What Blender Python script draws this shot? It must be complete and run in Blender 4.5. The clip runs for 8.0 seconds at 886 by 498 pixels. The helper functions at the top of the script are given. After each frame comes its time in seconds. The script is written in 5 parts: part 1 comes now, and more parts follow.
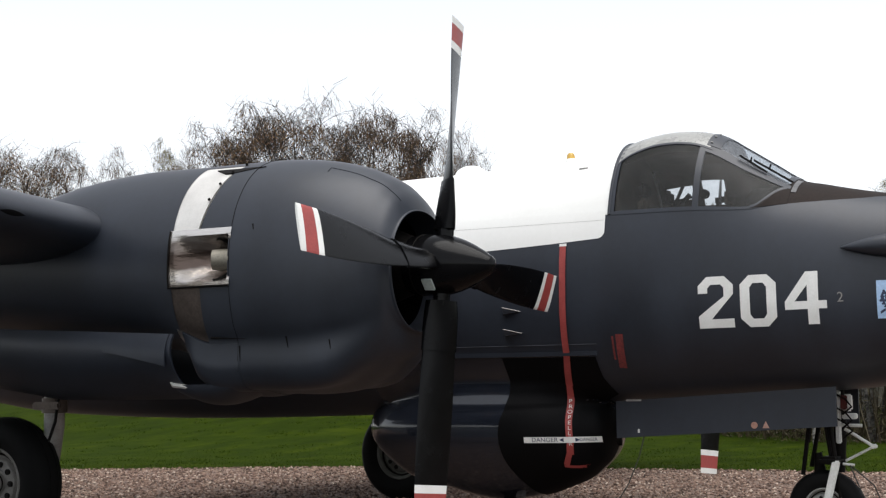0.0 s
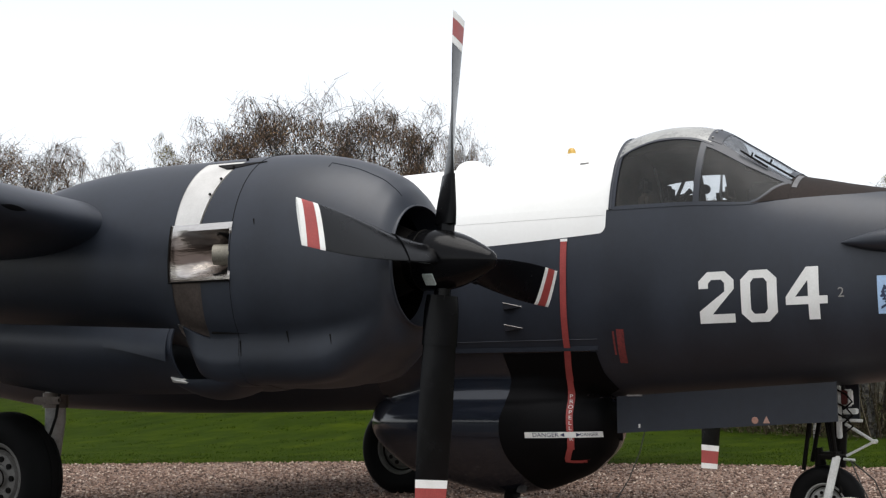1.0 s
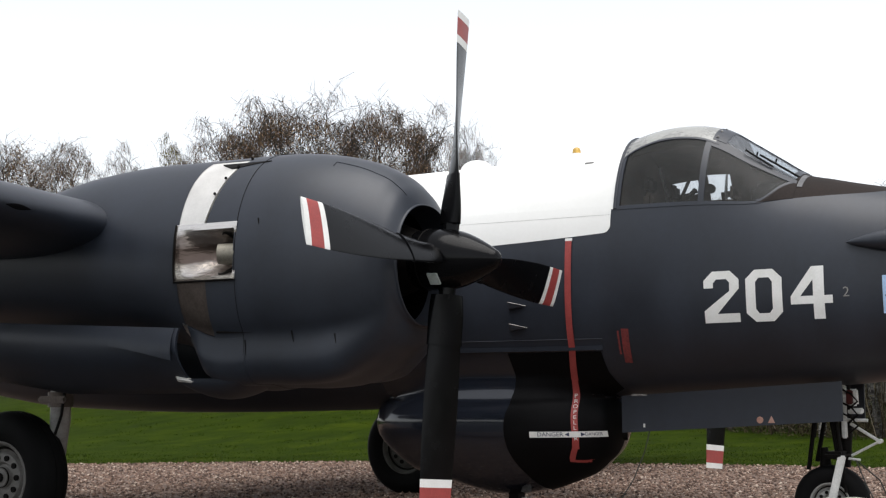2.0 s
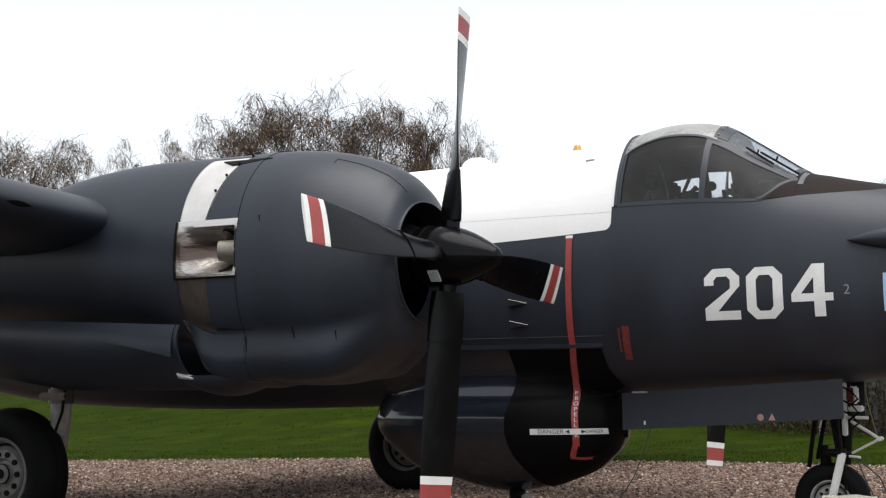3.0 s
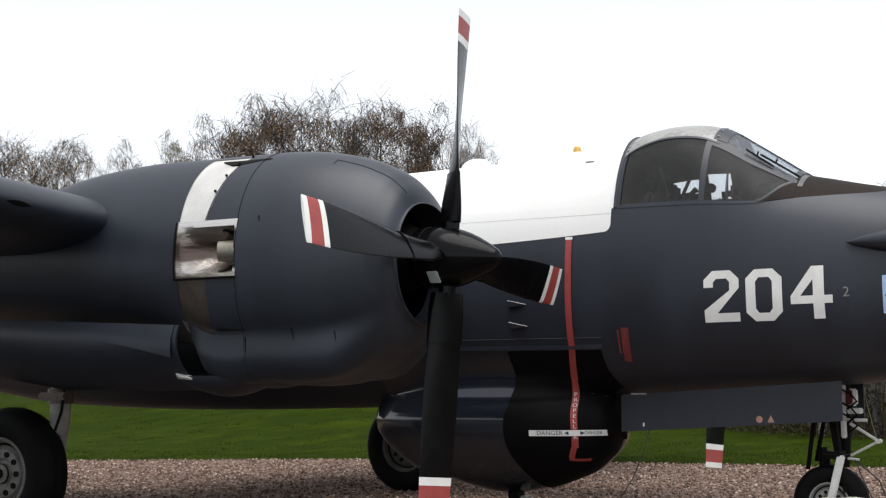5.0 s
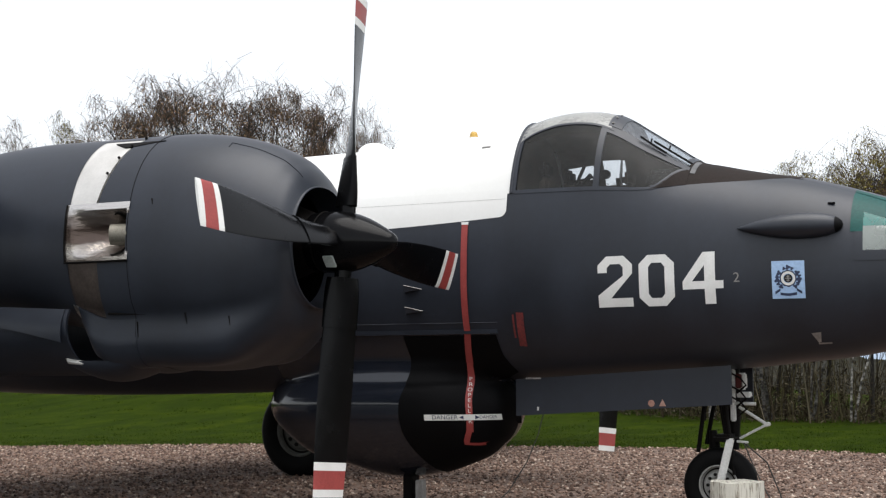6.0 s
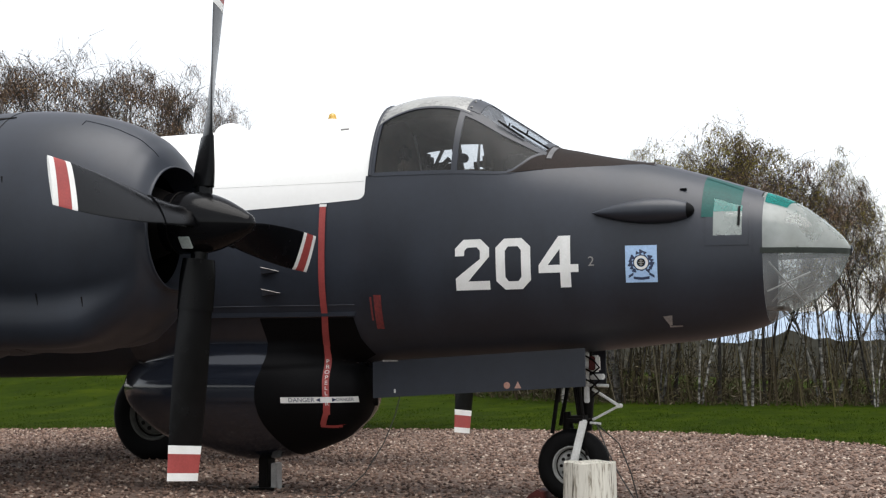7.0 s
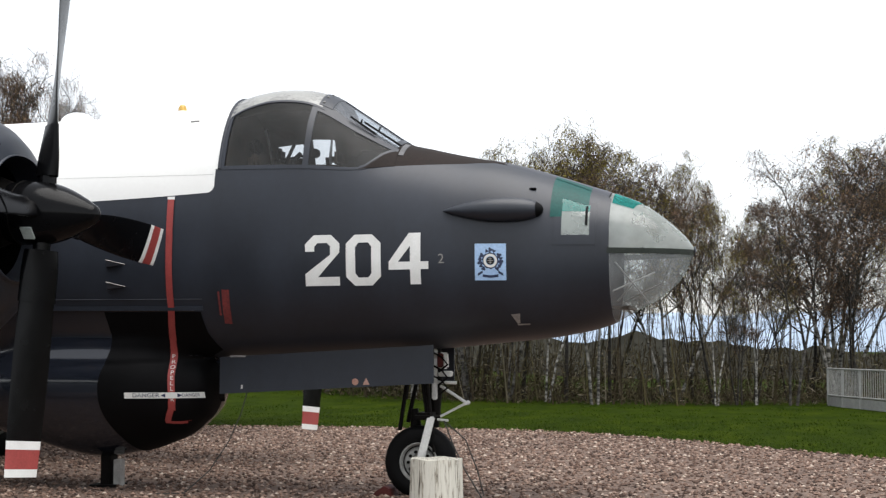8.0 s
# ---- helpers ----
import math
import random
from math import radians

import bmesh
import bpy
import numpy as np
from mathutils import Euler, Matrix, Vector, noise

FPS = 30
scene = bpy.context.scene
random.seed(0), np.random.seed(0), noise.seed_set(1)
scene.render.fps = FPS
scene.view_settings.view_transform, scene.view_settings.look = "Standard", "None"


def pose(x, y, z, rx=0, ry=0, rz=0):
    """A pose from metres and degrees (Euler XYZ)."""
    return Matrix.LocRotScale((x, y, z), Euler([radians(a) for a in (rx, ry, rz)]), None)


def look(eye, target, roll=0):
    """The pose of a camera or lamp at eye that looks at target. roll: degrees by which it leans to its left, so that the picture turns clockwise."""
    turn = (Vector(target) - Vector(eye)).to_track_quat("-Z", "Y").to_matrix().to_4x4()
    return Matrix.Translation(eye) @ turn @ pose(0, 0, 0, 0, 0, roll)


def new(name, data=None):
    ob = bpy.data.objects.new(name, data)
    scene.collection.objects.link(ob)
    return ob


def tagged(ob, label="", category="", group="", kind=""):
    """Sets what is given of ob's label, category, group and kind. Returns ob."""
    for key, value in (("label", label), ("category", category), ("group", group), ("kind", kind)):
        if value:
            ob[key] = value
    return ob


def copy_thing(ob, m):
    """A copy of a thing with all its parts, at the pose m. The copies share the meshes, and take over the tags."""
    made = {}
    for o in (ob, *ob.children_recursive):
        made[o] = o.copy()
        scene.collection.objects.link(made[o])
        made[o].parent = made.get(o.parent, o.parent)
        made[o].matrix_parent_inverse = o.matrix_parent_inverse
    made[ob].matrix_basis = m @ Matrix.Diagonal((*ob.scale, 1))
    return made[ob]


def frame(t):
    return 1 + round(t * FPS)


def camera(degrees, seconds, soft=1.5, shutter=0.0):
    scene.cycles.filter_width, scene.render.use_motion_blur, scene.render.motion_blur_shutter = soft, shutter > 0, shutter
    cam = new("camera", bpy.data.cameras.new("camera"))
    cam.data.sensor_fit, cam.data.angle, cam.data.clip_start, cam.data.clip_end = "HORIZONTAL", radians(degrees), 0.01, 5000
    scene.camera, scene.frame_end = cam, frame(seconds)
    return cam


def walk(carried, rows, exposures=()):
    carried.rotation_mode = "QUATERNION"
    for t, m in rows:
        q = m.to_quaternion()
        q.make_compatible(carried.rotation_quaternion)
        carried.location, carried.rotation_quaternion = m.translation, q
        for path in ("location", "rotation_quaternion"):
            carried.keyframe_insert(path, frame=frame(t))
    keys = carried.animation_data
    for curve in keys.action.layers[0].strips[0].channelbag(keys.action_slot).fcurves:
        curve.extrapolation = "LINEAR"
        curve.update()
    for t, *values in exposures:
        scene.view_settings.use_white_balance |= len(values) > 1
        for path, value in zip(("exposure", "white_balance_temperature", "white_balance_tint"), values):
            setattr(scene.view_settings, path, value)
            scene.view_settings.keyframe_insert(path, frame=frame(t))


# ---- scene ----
cam = camera(33.78, 8.0, soft=1.25, shutter=0.05)
PATH = [
    (0.0, 6.545, -15.433, 1.655, 95.480, 0.580, 29.382),
    (0.5, 6.544, -15.430, 1.646, 95.429, 0.780, 29.357),
    (1.0, 6.547, -15.434, 1.651, 95.300, 0.555, 29.416),
    (1.5, 6.550, -15.430, 1.645, 95.312, 0.598, 29.482),
    (1.7, 6.550, -15.429, 1.645, 95.330, 0.579, 29.549),
    (2.8, 6.551, -15.429, 1.645, 95.202, 0.480, 29.697),
    (3.0, 6.552, -15.429, 1.645, 95.189, 0.462, 29.647),
    (3.5, 6.554, -15.434, 1.647, 95.165, 0.351, 29.693),
    (4.0, 6.551, -15.438, 1.643, 95.199, 0.345, 29.624),
    (4.2, 6.553, -15.437, 1.644, 95.261, 0.331, 29.644),
    (5.3, 6.564, -15.432, 1.648, 95.184, 0.254, 29.597),
    (5.4, 6.565, -15.432, 1.649, 95.104, 0.247, 29.440),
    (5.5, 6.566, -15.431, 1.649, 95.008, 0.240, 29.128),
    (5.7, 6.561, -15.425, 1.649, 94.867, 0.286, 27.644),
    (5.8, 6.559, -15.422, 1.649, 94.743, 0.309, 26.909),
    (6.0, 6.555, -15.415, 1.650, 94.591, 0.355, 25.562),
    (6.2, 6.549, -15.411, 1.647, 94.508, 0.308, 24.344),
    (6.3, 6.546, -15.409, 1.645, 94.400, 0.285, 23.670),
    (6.5, 6.541, -15.405, 1.642, 94.288, 0.238, 22.120),
    (6.7, 6.539, -15.412, 1.642, 94.149, 0.274, 20.915),
    (6.8, 6.538, -15.416, 1.642, 94.088, 0.291, 20.474),
    (7.0, 6.536, -15.423, 1.643, 93.899, 0.327, 19.898),
    (7.2, 6.533, -15.423, 1.642, 93.761, 0.282, 19.649),
    (7.3, 6.532, -15.422, 1.641, 93.742, 0.260, 19.564),
    (7.5, 6.530, -15.422, 1.640, 93.783, 0.216, 19.113),
    (7.6, 6.533, -15.418, 1.637, 93.815, 0.136, 18.476),
    (7.7, 6.537, -15.413, 1.634, 93.827, 0.057, 17.559),
    (7.8, 6.541, -15.409, 1.631, 93.830, -0.022, 16.562),
    (7.9, 6.545, -15.405, 1.628, 93.817, -0.102, 15.521),
    (8.0, 6.549, -15.400, 1.626, 93.815, -0.181, 14.052),
]
walk(cam, [(t, pose(*p)) for t, *p in PATH], exposures=[(0.0, 0.85), (5.5, 0.85), (6.5, 0.92), (8.0, 1.02)])

# ---- light ----
world = bpy.data.worlds.new("overcast_sky")
scene.world = world
world.use_nodes = True
wt = world.node_tree
sky = wt.nodes.new("ShaderNodeTexSky")
sky.sky_type, sky.sun_disc = "NISHITA", False
sky.sun_elevation, sky.sun_rotation = radians(75), radians(119)
sky.dust_density, sky.air_density = 1.2, 1.0
pale = wt.nodes.new("ShaderNodeHueSaturation")
pale.inputs["Saturation"].default_value = 0.22
wt.links.new(sky.outputs[0], pale.inputs["Color"])
wt.links.new(pale.outputs[0], wt.nodes["Background"].inputs["Color"])
wt.nodes["Background"].inputs["Strength"].default_value = 0.135

sun = new("sun", bpy.data.lights.new("sun", "SUN"))
sun.data.energy, sun.data.angle, sun.data.color = 1.8, radians(60), (1.0, 0.97, 0.94)
sun.matrix_world = look((0, 0, 0), (-0.22, 0.12, -0.97))


# ---- materials ----
def nodes_of(name):
    m = bpy.data.materials.new(name)
    m.use_nodes = True
    return m, m.node_tree, m.node_tree.nodes["Principled BSDF"]


def ramp(t, fac, stops):
    r = t.nodes.new("ShaderNodeValToRGB")
    el = r.color_ramp.elements
    while len(el) < len(stops):
        el.new(0.5)
    for e, (p, c) in zip(el, stops):
        e.position, e.color = p, (*c, 1)
    t.links.new(fac, r.inputs[0])
    return r.outputs[0]


def noise_of(t, scale, detail=4.0, stretch=None, rough=0.55):
    co = t.nodes.new("ShaderNodeTexCoord")
    n = t.nodes.new("ShaderNodeTexNoise")
    n.inputs["Scale"].default_value, n.inputs["Detail"].default_value, n.inputs["Roughness"].default_value = scale, detail, rough
    if stretch:
        mp = t.nodes.new("ShaderNodeMapping")
        mp.inputs["Scale"].default_value = stretch
        t.links.new(co.outputs["Object"], mp.inputs[0])
        t.links.new(mp.outputs[0], n.inputs["Vector"])
    else:
        t.links.new(co.outputs["Object"], n.inputs["Vector"])
    return n.outputs["Fac"]


def mixed(t, fac, a, b, mode="MIX"):
    m = t.nodes.new("ShaderNodeMix")
    m.data_type, m.blend_type = "RGBA", mode
    for key, val in ((0, fac), (6, a), (7, b)):
        if isinstance(val, (int, float)):
            m.inputs[key].default_value = val
        elif isinstance(val, tuple):
            m.inputs[key].default_value = (*val, 1)
        else:
            t.links.new(val, m.inputs[key])
    return m.outputs[2]


def relief(t, bsdf, height, strength, dist):
    b = t.nodes.new("ShaderNodeBump")
    b.inputs["Strength"].default_value, b.inputs["Distance"].default_value = strength, dist
    t.links.new(height, b.inputs["Height"])
    t.links.new(b.outputs[0], bsdf.inputs["Normal"])


def surface(name, a, b, rough=(0.4, 0.55), metal=0.0, scale=2.0, fine=40.0, bump=0.15, dist=0.004, stretch=None, spec=0.5, coat=0.0, grain_mix=0.25):
    """A worn surface between two colours: broad stains and a fine grain, in colour, gloss and relief."""
    m, t, p = nodes_of(name)
    broad, grain = noise_of(t, scale, 5, stretch), noise_of(t, fine, 3)
    c = ramp(t, broad, [(0.3, a), (0.7, b)])
    c = mixed(t, grain_mix, c, ramp(t, grain, [(0.3, tuple(v * 0.6 for v in a)), (0.7, tuple(min(1, v * 1.3) for v in b))]))
    t.links.new(c, p.inputs["Base Color"])
    r = ramp(t, broad, [(0.25, (rough[0],) * 3), (0.75, (rough[1],) * 3)])
    t.links.new(r, p.inputs["Roughness"])
    p.inputs["Metallic"].default_value = metal
    p.inputs["Specular IOR Level"].default_value = spec
    p.inputs["Coat Weight"].default_value, p.inputs["Coat Roughness"].default_value = coat, 0.34
    relief(t, p, grain, bump, dist)
    return m


def island_colours(name, stops, rough=0.8, spec=0.3):
    """A colour for each loose piece of a mesh."""
    m, t, p = nodes_of(name)
    g = t.nodes.new("ShaderNodeNewGeometry")
    t.links.new(ramp(t, g.outputs["Random Per Island"], stops), p.inputs["Base Color"])
    p.inputs["Roughness"].default_value = rough
    p.inputs["Specular IOR Level"].default_value = spec
    return m


def glazing(name, tint, haze, haze_colour, gloss=0.05, wear=6.0, shiny=1.0):
    """Clear plastic glazing: see-through, with dull haze in patches, and gloss by the Fresnel law."""
    m = bpy.data.materials.new(name)
    m.use_nodes = True
    t = m.node_tree
    out = t.nodes["Material Output"]
    t.nodes.remove(t.nodes["Principled BSDF"])
    clear, dull, shine = (t.nodes.new("ShaderNodeBsdf" + k) for k in ("Transparent", "Diffuse", "Glossy"))
    clear.inputs[0].default_value, dull.inputs[0].default_value = (*tint, 1), (*haze_colour, 1)
    shine.inputs["Roughness"].default_value = gloss
    one, two, f = t.nodes.new("ShaderNodeMixShader"), t.nodes.new("ShaderNodeMixShader"), t.nodes.new("ShaderNodeLayerWeight")
    f.inputs[0].default_value = 0.5
    slope = ramp(t, f.outputs["Facing"], [(0.0, (0.035 * shiny,) * 3), (0.6, (0.045 * shiny,) * 3), (0.85, (0.1 * shiny,) * 3), (1.0, (0.55 * shiny,) * 3)])
    patches = ramp(t, noise_of(t, wear, 5), [(0.3, (haze * 0.65,) * 3), (0.75, (min(1, haze * 1.35),) * 3)])
    t.links.new(patches, one.inputs[0])
    t.links.new(clear.outputs[0], one.inputs[1])
    t.links.new(dull.outputs[0], one.inputs[2])
    t.links.new(slope, two.inputs[0])
    t.links.new(one.outputs[0], two.inputs[1])
    t.links.new(shine.outputs[0], two.inputs[2])
    t.links.new(two.outputs[0], out.inputs[0])
    return m


GREY = surface("sea_grey_paint", (0.0056, 0.0082, 0.0142), (0.0152, 0.0202, 0.0312), (0.5, 0.62), scale=1.6, fine=14, bump=0.05, dist=0.01, spec=0.45, coat=0.3, grain_mix=0.14, stretch=(1.0, 1.0, 0.4))
GREY_GLOSS = surface("glossy_grey_paint", (0.010, 0.0125, 0.0185), (0.014, 0.0165, 0.0238), (0.1, 0.15), scale=1.1, fine=20, bump=0.01, spec=0.75)
WHITE = surface("white_roof_paint", (0.79, 0.785, 0.75), (0.84, 0.84, 0.81), (0.4, 0.55), scale=0.8, fine=20, bump=0.0, grain_mix=0.04)
MARK_WHITE = surface("white_marking_paint", (0.72, 0.72, 0.68), (0.82, 0.82, 0.79), (0.45, 0.6), scale=6, fine=60, bump=0.03, grain_mix=0.1)
RED = surface("faded_red_paint", (0.27, 0.04, 0.036), (0.37, 0.062, 0.054), (0.45, 0.6), scale=7, fine=60)
BLACK = surface("matt_black_paint", (0.0018, 0.0018, 0.0022), (0.0032, 0.0032, 0.0036), (0.5, 0.65), scale=2, fine=30, bump=0.05, spec=0.1)
BLADE_BLACK = surface("black_propeller_paint", (0.0015, 0.0015, 0.0018), (0.0032, 0.0032, 0.0036), (0.2, 0.3), scale=5, fine=60, bump=0.05, spec=0.14)
SPINNER = surface("black_spinner_paint", (0.003, 0.003, 0.0034), (0.005, 0.005, 0.0054), (0.12, 0.18), scale=5, fine=60, bump=0.01, spec=0.12)
GLARE = surface("brown_anti_glare_paint", (0.014, 0.011, 0.0095), (0.024, 0.018, 0.016), (0.6, 0.75), scale=4, fine=40, spec=0.1)
STEEL = surface("heat_stained_steel", (0.42, 0.38, 0.34), (0.72, 0.7, 0.67), (0.22, 0.4), metal=1.0, scale=5, fine=30, bump=0.2)
BRIGHT = surface("bare_bright_metal", (0.62, 0.6, 0.56), (0.76, 0.74, 0.7), (0.32, 0.44), metal=0.5, scale=4, fine=50, bump=0.03, grain_mix=0.08)
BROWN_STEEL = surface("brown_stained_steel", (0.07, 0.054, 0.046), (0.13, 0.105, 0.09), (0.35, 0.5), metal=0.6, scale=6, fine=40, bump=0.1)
# near-black for sooty metal, dark fittings, and shade drawn in gaps and creases
NEAR_BLACK = surface("sooty_dark_metal", (0.003, 0.0027, 0.0024), (0.008, 0.0066, 0.0058), (0.55, 0.7), metal=0.2, scale=9, fine=60, spec=0.1)
PIPE = surface("rusty_exhaust_pipe", (0.14, 0.13, 0.1), (0.24, 0.22, 0.18), (0.45, 0.6), metal=0.4, scale=20, fine=80)
RUBBER = surface("black_tyre_rubber", (0.002, 0.002, 0.002), (0.0048, 0.0048, 0.0048), (0.6, 0.75), scale=8, fine=70, spec=0.1)
RIM = surface("pale_painted_wheel", (0.2, 0.2, 0.185), (0.33, 0.33, 0.31), (0.4, 0.55), scale=10, fine=80, bump=0.1)
# darker rim copy for the far wheel, its dimness put into the colour
SHADED_RIM = surface("grimy_wheel_paint", (0.05, 0.052, 0.045), (0.12, 0.12, 0.105), (0.5, 0.6), scale=12, fine=80)
LEG = surface("dirty_silver_leg", (0.22, 0.21, 0.2), (0.4, 0.39, 0.37), (0.35, 0.5), metal=0.3, scale=9, fine=70)
CHALK = surface("white_gear_paint", (0.55, 0.55, 0.52), (0.72, 0.72, 0.69), (0.45, 0.6), scale=9, fine=70)
AMBER = surface("amber_lens", (0.45, 0.27, 0.05), (0.6, 0.38, 0.09), (0.2, 0.3), scale=10)
TEAL = glazing("teal_tinted_glazing", (0.03, 0.4, 0.36), 0.35, (0.02, 0.32, 0.28))
CLEAR = glazing("canopy_glazing", (0.88, 0.89, 0.9), 0.055, (0.3, 0.3, 0.29), gloss=0.3, shiny=0.16)
SCREEN = glazing("windscreen_glazing", (0.84, 0.86, 0.88), 0.16, (0.45, 0.47, 0.5), gloss=0.2, shiny=0.4)
NOSE_UP = glazing("hazy_nose_glazing", (0.86, 0.9, 0.88), 0.38, (0.52, 0.56, 0.53), gloss=0.12, wear=2.5)
NOSE_LOW = glazing("scratched_nose_glazing", (0.9, 0.92, 0.93), 0.3, (0.5, 0.53, 0.53), gloss=0.1)
SMOKED = surface("black_lining", (0.006, 0.0056, 0.0054), (0.011, 0.0098, 0.0092), (0.6, 0.8), scale=5, spec=0.1)
INSIDE = surface("dark_cockpit_lining", (0.02, 0.0165, 0.0135), (0.07, 0.056, 0.043), (0.6, 0.8), scale=5, spec=0.1)
PALE_INSIDE = surface("pale_green_lining", (0.3, 0.34, 0.32), (0.4, 0.44, 0.41), (0.6, 0.8), scale=5)
BLUE = surface("pale_blue_badge", (0.34, 0.5, 0.74), (0.4, 0.57, 0.8), (0.4, 0.5), scale=9)
NAVY = surface("navy_badge_print", (0.02, 0.03, 0.07), (0.03, 0.045, 0.1), (0.4, 0.5), scale=9)
ORANGE = surface("faded_orange_mark", (0.34, 0.15, 0.1), (0.46, 0.3, 0.24), (0.5, 0.6), scale=9)
TEAL_FILM = surface("teal_film_on_dark", (0.005, 0.048, 0.042), (0.009, 0.08, 0.07), (0.4, 0.5), scale=4, bump=0.0, spec=0.2)
MAIN_RIM = surface("dusty_wheel_paint", (0.1, 0.095, 0.085), (0.19, 0.18, 0.165), (0.5, 0.6), scale=9, fine=70, bump=0.1)
ROPE = surface("dark_cable", (0.02, 0.02, 0.018), (0.035, 0.035, 0.03), (0.6, 0.7), scale=20)
GALV = surface("galvanised_rail", (0.26, 0.26, 0.25), (0.38, 0.38, 0.36), (0.5, 0.65), metal=0.3, scale=6)


# ---- mesh helpers ----
def mesh_of(name, verts, faces, smooth=True):
    me = bpy.data.meshes.new(name)
    me.from_pydata([tuple(v) for v in verts], [], faces)
    bm = bmesh.new()
    bm.from_mesh(me)
    bmesh.ops.recalc_face_normals(bm, faces=bm.faces[:])
    bm.to_mesh(me)
    bm.free()
    if smooth:
        me.shade_smooth()
        me.set_sharp_from_angle(angle=radians(42))
    return me


def part(name, data, material, parent, label=""):
    """One mesh object under a thing or a part; data is a mesh, a bmesh or (verts, faces)."""
    if isinstance(data, bmesh.types.BMesh):
        me = bpy.data.meshes.new(name)
        data.to_mesh(me)
        data.free()
        me.shade_smooth()
    elif isinstance(data, tuple):
        me = mesh_of(name, *data)
    else:
        me = data
    if material and not me.materials:
        me.materials.append(material)
    ob = new(name, me)
    ob.parent = parent
    if label:
        ob["label"] = label
    return ob


def sharp(me, degrees=35):
    me.set_sharp_from_angle(angle=radians(degrees))
    return me


def curve(points):
    """A smooth function through (x, value) points."""
    xs, ys = np.array(points, float).T
    d = np.gradient(ys, xs)

    def f(x):
        x = min(max(x, xs[0]), xs[-1])
        i = min(max(int(np.searchsorted(xs, x)) - 1, 0), len(xs) - 2)
        h = xs[i + 1] - xs[i]
        s = (x - xs[i]) / h
        return ((1 + 2 * s) * (1 - s) ** 2 * ys[i] + s * (1 - s) ** 2 * h * d[i] + s * s * (3 - 2 * s) * ys[i + 1] + s * s * (s - 1) * h * d[i + 1])
    return f


def grid(fn, nu, nv, close_v=False, cap=False):
    """Verts and faces of fn(u, v) with u, v in 0..1."""
    m = nv if close_v else nv + 1
    vs = [fn(i / nu, j / nv) for i in range(nu + 1) for j in range(m)]
    fs = [(i * m + j, i * m + (j + 1) % m, (i + 1) * m + (j + 1) % m, (i + 1) * m + j) for i in range(nu) for j in range(nv)]
    if cap:
        fs += [tuple(range(m)), tuple(nu * m + j for j in range(m))]
    return vs, fs


def slab(fn, nu, nv, thick):
    """A curved plate: fn(u, v, off) at off 0 and at off -thick, closed round its rim."""
    a, fa = grid(lambda u, v: fn(u, v, 0.0), nu, nv)
    b, _ = grid(lambda u, v: fn(u, v, -thick), nu, nv)
    n, m = len(a), nv + 1
    fs = fa + [tuple(k + n for k in reversed(f)) for f in fa]
    rim = [j for j in range(m)] + [i * m + nv for i in range(1, nu + 1)] + [nu * m + j for j in range(nv - 1, -1, -1)] + [i * m for i in range(nu - 1, 0, -1)]
    fs += [(p, q, q + n, p + n) for p, q in zip(rim, rim[1:] + rim[:1])]
    return a + b, fs


def join(*pieces):
    vs, fs = [], []
    for v, f in pieces:
        k = len(vs)
        vs += list(v)
        fs += [tuple(i + k for i in face) for face in f]
    return vs, fs


def tube(points, radii, sides=10, cap=True):
    """A round bar along points."""
    pts = [Vector(p) for p in points]
    if isinstance(radii, (int, float)):
        radii = [radii] * len(pts)
    vs, fs = [], []
    for i, (p, r) in enumerate(zip(pts, radii)):
        d = (pts[min(i + 1, len(pts) - 1)] - pts[max(i - 1, 0)]).normalized()
        a = d.orthogonal().normalized() if i == 0 else (a - a.dot(d) * d).normalized()
        b = d.cross(a)
        vs += [p + (a * math.cos(k * 2 * math.pi / sides) + b * math.sin(k * 2 * math.pi / sides)) * r for k in range(sides)]
    for i in range(len(pts) - 1):
        fs += [(i * sides + k, i * sides + (k + 1) % sides, (i + 1) * sides + (k + 1) % sides, (i + 1) * sides + k) for k in range(sides)]
    if cap:
        fs += [tuple(range(sides)), tuple((len(pts) - 1) * sides + k for k in range(sides))]
    return vs, fs


def box(x0, x1, y0, y1, z0, z1, bevel=0.0):
    bm = bmesh.new()
    bmesh.ops.create_cube(bm, size=1)
    for v in bm.verts:
        v.co = ((x0 + x1) / 2 + v.co.x * (x1 - x0), (y0 + y1) / 2 + v.co.y * (y1 - y0), (z0 + z1) / 2 + v.co.z * (z1 - z0))
    if bevel:
        bmesh.ops.bevel(bm, geom=bm.edges[:], offset=bevel, segments=2, affect="EDGES")
    vs = [v.co.copy() for v in bm.verts]
    fs = [tuple(v.index for v in f.verts) for f in bm.faces]
    bm.verts.index_update()
    bm.free()
    return vs, fs


def spin_y(profile, centre, n=40):
    """A solid of revolution about the y axis through centre, from (radius, y) points."""
    k = len(profile)
    vs = [(centre[0] + r * math.cos(a), centre[1] + y, centre[2] + r * math.sin(a)) for a in (i * 2 * math.pi / n for i in range(n)) for r, y in profile]
    fs = [(i * k + j, i * k + j + 1, ((i + 1) % n) * k + j + 1, ((i + 1) % n) * k + j) for i in range(n) for j in range(k - 1)]
    return vs, fs


def mapped(vf, fn):
    return [fn(Vector(v)) for v in vf[0]], vf[1]


def empty(name, label, category, group="", kind=""):
    return tagged(new(name), label, category, group, kind)


